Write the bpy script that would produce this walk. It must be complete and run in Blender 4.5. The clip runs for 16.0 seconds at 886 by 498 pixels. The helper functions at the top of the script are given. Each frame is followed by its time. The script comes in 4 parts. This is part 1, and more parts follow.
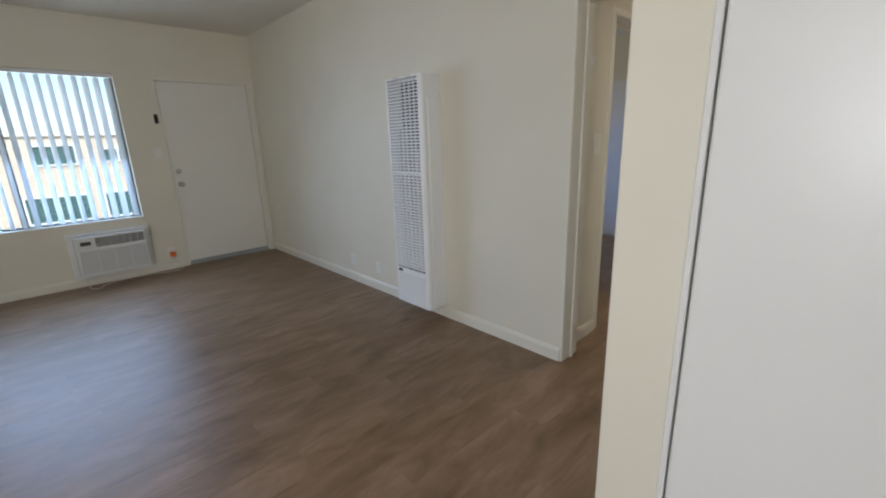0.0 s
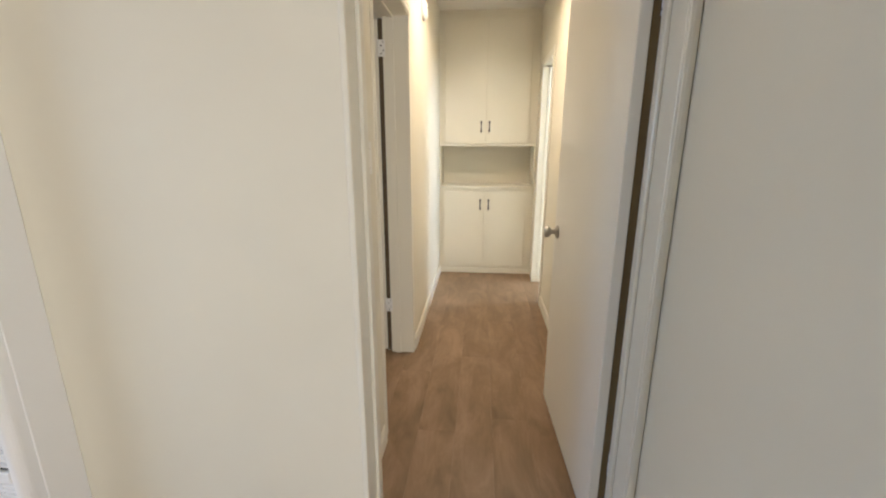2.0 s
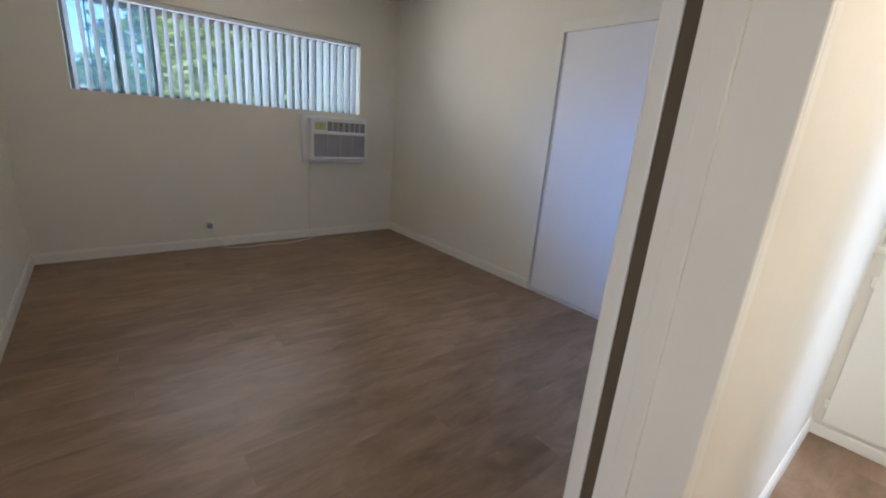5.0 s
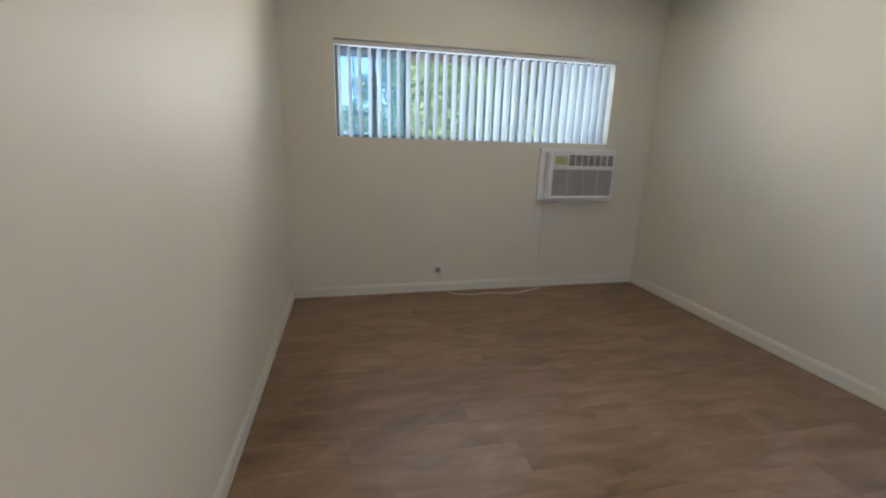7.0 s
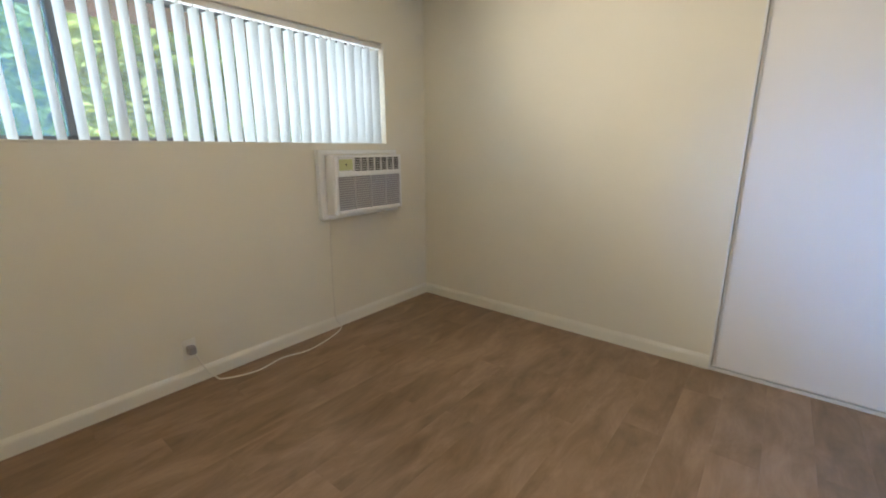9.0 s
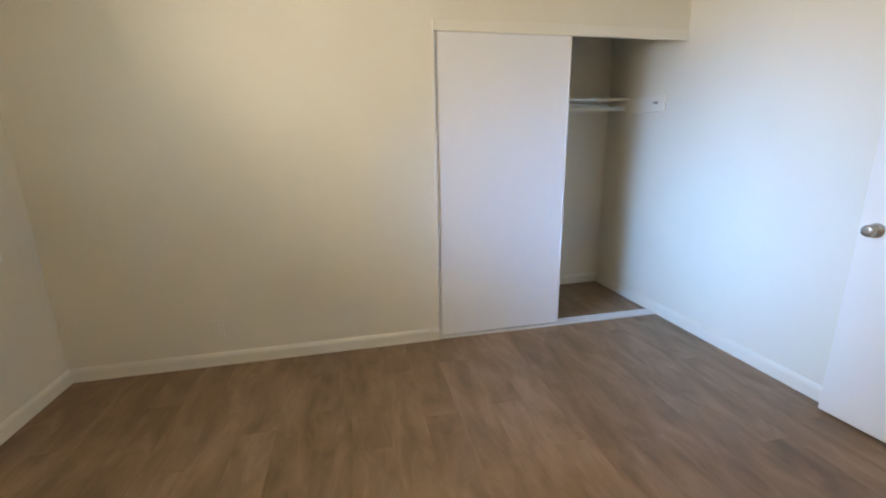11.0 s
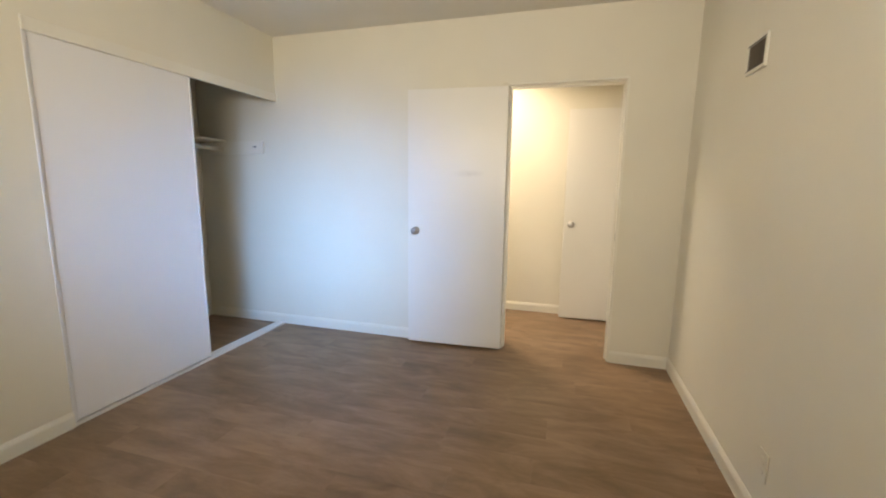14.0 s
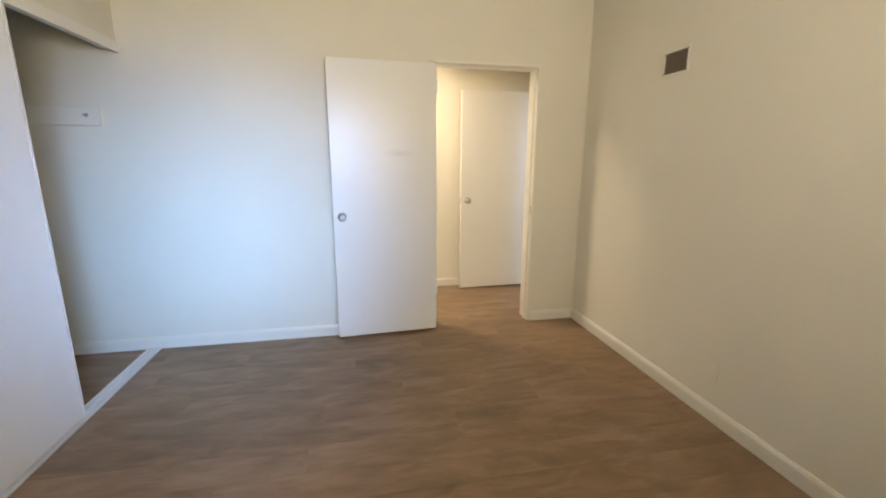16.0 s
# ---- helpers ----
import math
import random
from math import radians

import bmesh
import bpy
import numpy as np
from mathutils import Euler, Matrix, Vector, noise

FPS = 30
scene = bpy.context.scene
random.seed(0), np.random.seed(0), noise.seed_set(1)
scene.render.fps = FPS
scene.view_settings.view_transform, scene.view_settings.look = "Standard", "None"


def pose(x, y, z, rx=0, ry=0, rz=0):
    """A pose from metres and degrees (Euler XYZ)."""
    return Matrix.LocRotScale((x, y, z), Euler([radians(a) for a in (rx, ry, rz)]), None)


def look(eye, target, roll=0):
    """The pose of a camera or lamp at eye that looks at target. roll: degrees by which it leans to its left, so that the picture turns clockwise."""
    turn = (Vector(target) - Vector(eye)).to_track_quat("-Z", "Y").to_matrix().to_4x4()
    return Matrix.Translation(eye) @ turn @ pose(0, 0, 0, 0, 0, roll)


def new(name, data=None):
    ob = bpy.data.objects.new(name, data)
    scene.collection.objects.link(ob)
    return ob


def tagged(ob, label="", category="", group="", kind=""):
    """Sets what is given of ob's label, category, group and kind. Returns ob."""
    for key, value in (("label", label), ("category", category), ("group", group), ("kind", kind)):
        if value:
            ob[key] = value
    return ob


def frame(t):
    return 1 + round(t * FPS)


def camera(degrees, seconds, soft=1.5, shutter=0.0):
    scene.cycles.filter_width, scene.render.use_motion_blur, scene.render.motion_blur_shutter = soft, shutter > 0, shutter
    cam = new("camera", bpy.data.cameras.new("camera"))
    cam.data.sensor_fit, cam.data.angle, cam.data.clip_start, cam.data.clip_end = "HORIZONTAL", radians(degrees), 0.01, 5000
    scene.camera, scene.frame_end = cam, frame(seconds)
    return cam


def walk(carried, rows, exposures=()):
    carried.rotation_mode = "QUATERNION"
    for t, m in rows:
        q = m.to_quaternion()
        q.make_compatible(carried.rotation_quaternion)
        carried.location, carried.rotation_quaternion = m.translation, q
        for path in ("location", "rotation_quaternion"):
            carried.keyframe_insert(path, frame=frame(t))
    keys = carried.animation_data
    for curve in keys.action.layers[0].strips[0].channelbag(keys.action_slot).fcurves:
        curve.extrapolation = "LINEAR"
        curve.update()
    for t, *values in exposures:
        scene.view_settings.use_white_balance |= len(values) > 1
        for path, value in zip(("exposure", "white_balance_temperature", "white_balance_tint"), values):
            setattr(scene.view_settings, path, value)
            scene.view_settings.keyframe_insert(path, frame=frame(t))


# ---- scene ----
cam = camera(93.8, 16.0, soft=2.0)
EXPO = [(0.0, 0.81, 6000, 11), (0.6, 1.09, 6400, 12), (1.0, 1.37, 6700, 13), (1.5, 1.44, 6350, 12), (2.0, 1.51, 6550, 13), (3.0, 1.50, 6300, 13), (4.0, 1.52, 5350, 15),
        (5.0, 1.66, 5520, 17), (7.5, 1.98, 5700, 13), (8.0, 2.03, 5800, 13), (9.0, 2.32, 6370, 12), (10.0, 2.33, 6630, 12), (12.5, 2.15, 6710, 12), (16.0, 2.14, 6900, 12)]
PATH = [
    (0, (1.21, -2.11, 1.379), (-0.196, -0.784, 0.865), -1.9),
    (0.5, (0.886, -1.956, 1.344), (-0.192, -0.345, 0.851), -1.1),
    (1, (0.622, -1.731, 1.386), (-0.089, 0.068, 0.879), -0.6),
    (1.5, (0.464, -1.419, 1.379), (0.081, 0.482, 0.889), -0.2),
    (2, (0.357, -1.103, 1.369), (0.185, 0.828, 0.877), 0.1),
    (2.5, (0.29, -0.734, 1.354), (0.218, 1.198, 0.842), 0.6),
    (3, (0.303, -0.358, 1.357), (0.154, 1.563, 0.82), 1.1),
    (3.5, (0.282, -0.03, 1.344), (-0.071, 1.858, 0.787), 1.9),
    (4, (0.29, 0.291, 1.336), (-0.38, 2.086, 0.76), 2.6),
    (4.5, (0.246, 0.543, 1.283), (-0.803, 2.15, 0.72), 3.8),
    (5, (0.089, 0.711, 1.29), (-1.383, 1.943, 0.728), 4.6),
    (5.2, (0.009, 0.718, 1.262), (-1.608, 1.761, 0.716), 4.3),
    (5.9, (-0.300, 0.745, 1.285), (-2.146, 1.309, 0.761), 3.4),
    (6.6, (-0.605, 0.705, 1.305), (-2.507, 1.075, 0.808), 2.2),
    (7.3, (-0.934, 0.67, 1.325), (-2.799, 1.209, 0.845), 1.4),
    (7.5, (-1.071, 0.651, 1.32), (-2.911, 1.28, 0.854), 1.7),
    (8, (-1.372, 0.619, 1.339), (-3.114, 1.489, 0.884), 1.1),
    (8.5, (-1.624, 0.609, 1.337), (-3.162, 1.799, 0.87), 0.3),
    (9, (-1.842, 0.682, 1.306), (-3.067, 2.192, 0.839), -0.2),
    (9.5, (-2.002, 0.716, 1.296), (-2.817, 2.482, 0.831), -0.5),
    (10, (-2.234, 0.708, 1.379), (-2.627, 2.606, 0.886), -0.6),
    (10.2, (-2.307, 0.734, 1.361), (-2.544, 2.659, 0.876), -0.8),
    (12.3, (-3.073, 0.814, 1.349), (-1.675, 2.186, 0.946), 0.8),
    (12.5, (-3.159, 0.821, 1.329), (-1.641, 2.068, 0.954), 1.1),
    (13, (-3.298, 0.836, 1.336), (-1.582, 1.804, 0.993), 0.8),
    (13.5, (-3.452, 0.891, 1.36), (-1.624, 1.63, 1.026), 0.4),
    (14, (-3.466, 0.983, 1.332), (-1.568, 1.534, 1.02), 0.7),
    (14.5, (-3.456, 1.198, 1.355), (-1.522, 1.586, 1.029), 0.7),
    (15, (-3.514, 1.495, 1.342), (-1.554, 1.674, 0.981), 0.3),
    (15.5, (-3.501, 1.718, 1.309), (-1.541, 1.617, 0.923), 0.3),
    (16, (-3.421, 1.997, 1.371), (-1.504, 1.613, 0.947), 0.2),
]
walk(cam, [(t, look(eye, target, roll)) for t, eye, target, roll in PATH], EXPO)

# ---- world, sun, exposure ----
SUN_EL, SUN_AZ = 52.0, 100.0      # degrees; azimuth clockwise from +y
world = bpy.data.worlds.new("sky")
scene.world = world
world.use_nodes = True
wn, wl = world.node_tree.nodes, world.node_tree.links
sky_tex = wn.new("ShaderNodeTexSky")
sky_tex.sky_type = "NISHITA"
sky_tex.sun_disc = False
sky_tex.sun_elevation = radians(SUN_EL)
sky_tex.sun_rotation = radians(SUN_AZ)
wl.new(sky_tex.outputs[0], wn["Background"].inputs[0])
wn["Background"].inputs[1].default_value = 0.15
sun = new("sun", bpy.data.lights.new("sun", "SUN"))
sun.data.energy = 5.0
sun.data.angle = radians(0.5)
sun.data.color = (1.0, 0.95, 0.88)
az, el = radians(SUN_AZ), radians(SUN_EL)
SUN_DIR = Vector((math.sin(az) * math.cos(el), math.cos(az) * math.cos(el), math.sin(el)))
sun.matrix_world = look(SUN_DIR * 50, (0, 0, 0))


def lamp(name, at, aim, sx, sy, watts, colour, spread=180):
    d = bpy.data.lights.new(name, "AREA")
    d.shape, d.size, d.size_y, d.energy, d.color, d.spread = "RECTANGLE", sx, sy, watts, colour, radians(spread)
    ob = new(name, d)
    ob.matrix_world = look(at, aim)
    return ob


# daylight of the openings, a fill from the kitchen side, the hall light
lamp("bedroom_window_skylight", (-4.15, 1.85, 1.71), (-0.25, 3.00, 0.72), 0.80, 0.60, 3.1, (0.18, 0.46, 1.0), 42)
lamp("bedroom_window_bounce", (-4.17, 1.68, 1.69), (-1.60, 1.75, 2.55), 1.4, 0.56, 6.7, (1.0, 0.885, 0.71), 134)
lamp("bedroom_window_outside", (-4.47, 1.80, 1.71), (-3.0, 1.80, 1.71), 2.3, 0.66, 4.0, (0.86, 0.95, 1.0))
lamp("living_window_daylight", (-4.365, -2.30, 1.40), (-1.6, -2.30, 0.2), 1.75, 1.40, 13.0, (0.40, 0.62, 1.0), 125)
lamp("living_window_outside", (-4.50, -2.30, 1.40), (-3.0, -2.30, 1.40), 1.75, 1.40, 8, (0.85, 0.93, 1.0))
lamp("bathroom_window_daylight", (2.40, 2.75, 2.15), (0.5, 2.6, 0.1), 0.75, 0.8, 20, (0.66, 0.81, 1.0))
# added fill for the living room; its kitchen window is assumed, never in view
lamp("kitchen_side_fill", (1.45, -4.52, 1.50), (-3.4, -0.6, 1.2), 1.1, 0.9, 34, (1.0, 0.972, 0.91))
lamp("hall_ceiling_light", (0.40, 1.80, 2.555), (0.40, 1.80, 0), 0.30, 0.30, 6.2, (1.0, 0.83, 0.63), 152)


# ---- materials ----
def mat(name, colour, rough=0.5, metal=0.0, spec=0.5):
    m = bpy.data.materials.new(name)
    m.use_nodes = True
    b = m.node_tree.nodes["Principled BSDF"]
    b.inputs["Base Color"].default_value = (*colour, 1)
    b.inputs["Roughness"].default_value = rough
    b.inputs["Metallic"].default_value = metal
    b.inputs["Specular IOR Level"].default_value = spec
    return m


def node(m, kind, **inputs):
    n = m.node_tree.nodes.new(kind)
    for k, v in inputs.items():
        n.inputs[k.replace("_", " ")].default_value = v
    return n


def link(m, a, b):
    m.node_tree.links.new(a, b)


def coords(m, scale=(1, 1, 1), world_space=True):
    tc = m.node_tree.nodes.new("ShaderNodeNewGeometry" if world_space else "ShaderNodeTexCoord")
    mp = node(m, "ShaderNodeMapping")
    mp.inputs["Scale"].default_value = scale
    link(m, tc.outputs["Position" if world_space else "Object"], mp.inputs["Vector"])
    return mp.outputs["Vector"]


def ramp(m, fac, stops):
    r = node(m, "ShaderNodeValToRGB")
    e = r.color_ramp.elements
    while len(e) < len(stops):
        e.new(0.5)
    for i, (p, c) in enumerate(stops):
        e[i].position, e[i].color = p, (*c, 1)
    link(m, fac, r.inputs["Fac"])
    return r.outputs["Color"]


def painted(name, colour, rough, bump_scale=140.0, bump=0.06, blotch=0.05, spec=0.5, wear=0.0):
    """Rolled paint: fine stipple, faint large blotches, uneven gloss."""
    m = mat(name, colour, rough, 0, spec)
    b = m.node_tree.nodes["Principled BSDF"]
    v = coords(m)
    big = node(m, "ShaderNodeTexNoise", Scale=1.7, Detail=3.0)
    mid = node(m, "ShaderNodeTexNoise", Scale=14.0, Detail=5.0, Roughness=0.65)
    fine = node(m, "ShaderNodeTexNoise", Scale=bump_scale, Detail=2.0)
    for n in (big, mid, fine):
        link(m, v, n.inputs["Vector"])
    lo = tuple(c * (1 - blotch) for c in colour)
    hi = tuple(min(1, c * (1 + blotch * 0.6)) for c in colour)
    tone = ramp(m, big.outputs["Fac"], [(0.3, lo), (0.7, hi)])
    if wear:
        scuff = node(m, "ShaderNodeTexNoise", Scale=5.0, Detail=8.0, Roughness=0.75)
        link(m, v, scuff.inputs["Vector"])
        mask = ramp(m, scuff.outputs["Fac"], [(0.62, (0, 0, 0)), (0.74, (wear, wear, wear))])
        mix = node(m, "ShaderNodeMixRGB")
        mix.inputs["Color2"].default_value = (colour[0] * 0.55, colour[1] * 0.5, colour[2] * 0.43, 1)
        link(m, mask, mix.inputs["Fac"])
        link(m, tone, mix.inputs["Color1"])
        tone = mix.outputs["Color"]
    link(m, tone, b.inputs["Base Color"])
    rr = node(m, "ShaderNodeMapRange", To_Min=rough * 0.85, To_Max=min(1, rough * 1.2))
    link(m, mid.outputs["Fac"], rr.inputs["Value"])
    link(m, rr.outputs["Result"], b.inputs["Roughness"])
    bp = node(m, "ShaderNodeBump", Strength=bump, Distance=0.0012)
    add = node(m, "ShaderNodeMath")
    add.operation = "ADD"
    link(m, fine.outputs["Fac"], add.inputs[0])
    link(m, mid.outputs["Fac"], add.inputs[1])
    link(m, add.outputs[0], bp.inputs["Height"])
    link(m, bp.outputs["Normal"], b.inputs["Normal"])
    return m


WALL = painted("cream_wall_paint", (0.76, 0.719, 0.605), 0.55, 120, 0.12, 0.03, 0.4)
CEIL = painted("ceiling_paint", (0.76, 0.73, 0.66), 0.85, 160, 0.16, 0.03)
TRIM = painted("trim_gloss_paint", (0.78, 0.748, 0.65), 0.30, 60, 0.05, 0.02, wear=0.03)
def scuffed(m, cx, cz, w, h, strength):
    """A grey rub mark on a door face, at (cx, cz) in the door's own plane."""
    b = m.node_tree.nodes["Principled BSDF"]
    old = b.inputs["Base Color"].links[0].from_socket
    tc = node(m, "ShaderNodeTexCoord")
    mp = node(m, "ShaderNodeMapping")
    mp.inputs["Location"].default_value = (-cx / w, 0, -cz / h)
    mp.inputs["Scale"].default_value = (1 / w, 0, 1 / h)
    ball = m.node_tree.nodes.new("ShaderNodeTexGradient")
    ball.gradient_type = "SPHERICAL"
    ns = node(m, "ShaderNodeTexNoise", Scale=30.0, Detail=5.0)
    mul = node(m, "ShaderNodeMath")
    mul.operation = "MULTIPLY"
    k = node(m, "ShaderNodeMath")
    k.operation = "MULTIPLY"
    k.inputs[1].default_value = strength
    mix = node(m, "ShaderNodeMixRGB")
    mix.inputs["Color2"].default_value = (0.30, 0.28, 0.25, 1)
    link(m, tc.outputs["Object"], mp.inputs["Vector"])
    link(m, mp.outputs["Vector"], ball.inputs["Vector"])
    link(m, tc.outputs["Object"], ns.inputs["Vector"])
    link(m, ball.outputs["Fac"], mul.inputs[0])
    link(m, ns.outputs["Fac"], mul.inputs[1])
    link(m, mul.outputs[0], k.inputs[0])
    link(m, k.outputs[0], mix.inputs["Fac"])
    link(m, old, mix.inputs["Color1"])
    link(m, mix.outputs["Color"], b.inputs["Base Color"])
    return m


DOORB = scuffed(painted("scuffed_door_paint", (0.79, 0.765, 0.70), 0.33, 50, 0.05, 0.02), 0.285, 1.41, 0.13, 0.032, 0.4)
DOORP = painted("door_paint", (0.79, 0.765, 0.70), 0.32, 50, 0.05, 0.02)
CABP = painted("cabinet_paint", (0.80, 0.765, 0.655), 0.33, 60, 0.06, 0.025, wear=0.02)
SLIDEP = painted("sliding_door_laminate", (0.80, 0.79, 0.78), 0.32, 300, 0.015, 0.015)
HEATW = painted("white_enamelled_steel", (0.90, 0.90, 0.90), 0.35, 200, 0.02, 0.015)
PLASTIC = painted("white_plastic", (0.80, 0.80, 0.79), 0.38, 200, 0.02, 0.02)
PLATE = painted("plate_plastic", (0.82, 0.80, 0.75), 0.3, 200, 0.01, 0.01)
GREYP = painted("grey_plastic", (0.30, 0.285, 0.28), 0.5, 200, 0.02, 0.04)
THERM = painted("thermostat_plastic", (0.80, 0.79, 0.82), 0.35, 200, 0.01, 0.01)
FILTERM = painted("filter_mesh", (0.32, 0.31, 0.315), 0.7, 400, 0.1, 0.1)
# near-black standing in for shade inside cavities, slots and gaps
DARK = painted("shade_black", (0.03, 0.03, 0.032), 0.7, 80, 0.03, 0.1)
BARM = painted("grille_plastic", (0.58, 0.565, 0.56), 0.5, 200, 0.02, 0.03)
LABEL = mat("yellow_green_label", (0.55, 0.58, 0.28), 0.5)
BLACK = painted("black_iron", (0.012, 0.012, 0.013), 0.45, 150, 0.08, 0.2)
NICKEL = painted("satin_nickel", (0.50, 0.48, 0.45), 0.36, 300, 0.01, 0.05)
NICKEL.node_tree.nodes["Principled BSDF"].inputs["Metallic"].default_value = 1.0
ALU = painted("anodised_aluminium", (0.30, 0.32, 0.34), 0.42, 300, 0.02, 0.05)
ALU.node_tree.nodes["Principled BSDF"].inputs["Metallic"].default_value = 0.8
WHITEALU = painted("white_track_metal", (0.72, 0.71, 0.69), 0.4, 200, 0.03, 0.05, wear=0.2)
BRONZE = painted("dark_window_frame", (0.13, 0.135, 0.14), 0.45, 200, 0.03, 0.1)
CORD = mat("white_cord", (0.74, 0.70, 0.62), 0.5)
ORANGE = mat("orange_plug", (0.75, 0.16, 0.03), 0.5)
RUBBER = painted("threshold_metal", (0.35, 0.36, 0.37), 0.45, 100, 0.05, 0.1)
VENTM = painted("vent_brown_mesh", (0.17, 0.13, 0.095), 0.6, 150, 0.05, 0.1)
# browns that stand in for the shade in the two hinge-side door gaps
GAP_OCHRE = painted("gap_shade_ochre", (0.17, 0.115, 0.05), 0.7, 60, 0.2, 0.15)
GAP_BROWN = painted("gap_shade_brown", (0.10, 0.072, 0.040), 0.7, 60, 0.2, 0.15)
SCREENM = mat("lcd_grey", (0.10, 0.12, 0.11), 0.25)

SLATM = painted("vinyl_blind_slat", (0.86, 0.87, 0.87), 0.45, 200, 0.01, 0.01)
b_ = SLATM.node_tree.nodes["Principled BSDF"]
tl_ = node(SLATM, "ShaderNodeBsdfTranslucent", Color=(0.86, 0.92, 0.95, 1))
mx_ = node(SLATM, "ShaderNodeMixShader", Fac=0.5)
link(SLATM, b_.outputs[0], mx_.inputs[1])
link(SLATM, tl_.outputs[0], mx_.inputs[2])
link(SLATM, mx_.outputs[0], SLATM.node_tree.nodes["Material Output"].inputs["Surface"])

GLASS = bpy.data.materials.new("window_glass")
GLASS.use_nodes = True
gt = node(GLASS, "ShaderNodeBsdfTransparent", Color=(0.93, 0.96, 0.96, 1))
gg = node(GLASS, "ShaderNodeBsdfGlossy", Roughness=0.02)
gm = node(GLASS, "ShaderNodeMixShader", Fac=0.06)
link(GLASS, gt.outputs[0], gm.inputs[1])
link(GLASS, gg.outputs[0], gm.inputs[2])
link(GLASS, gm.outputs[0], GLASS.node_tree.nodes["Material Output"].inputs["Surface"])

# window glare put into the panes as an uneven translucent veil
HAZY = bpy.data.materials.new("hazy_window_glass")
HAZY.use_nodes = True
dt = node(HAZY, "ShaderNodeBsdfTransparent", Color=(0.93, 0.96, 0.97, 1))
dd = node(HAZY, "ShaderNodeBsdfTranslucent", Color=(0.88, 0.93, 0.98, 1))
dn = node(HAZY, "ShaderNodeTexNoise", Scale=4.0, Detail=5.0)
dr = node(HAZY, "ShaderNodeMapRange", To_Min=0.13, To_Max=0.27)
dm = node(HAZY, "ShaderNodeMixShader")
link(HAZY, coords(HAZY), dn.inputs["Vector"])
link(HAZY, dn.outputs["Fac"], dr.inputs["Value"])
link(HAZY, dr.outputs["Result"], dm.inputs["Fac"])
link(HAZY, dt.outputs[0], dm.inputs[1])
link(HAZY, dd.outputs[0], dm.inputs[2])
link(HAZY, dm.outputs[0], HAZY.node_tree.nodes["Material Output"].inputs["Surface"])

SCREEN = bpy.data.materials.new("insect_screen_mesh")
SCREEN.use_nodes = True
st = node(SCREEN, "ShaderNodeBsdfTransparent", Color=(0.78, 0.90, 1.0, 1))
sf = node(SCREEN, "ShaderNodeBsdfTranslucent", Color=(0.45, 0.66, 0.88, 1))
sm = node(SCREEN, "ShaderNodeMixShader", Fac=0.17)
link(SCREEN, st.outputs[0], sm.inputs[1])
link(SCREEN, sf.outputs[0], sm.inputs[2])
link(SCREEN, sm.outputs[0], SCREEN.node_tree.nodes["Material Output"].inputs["Surface"])


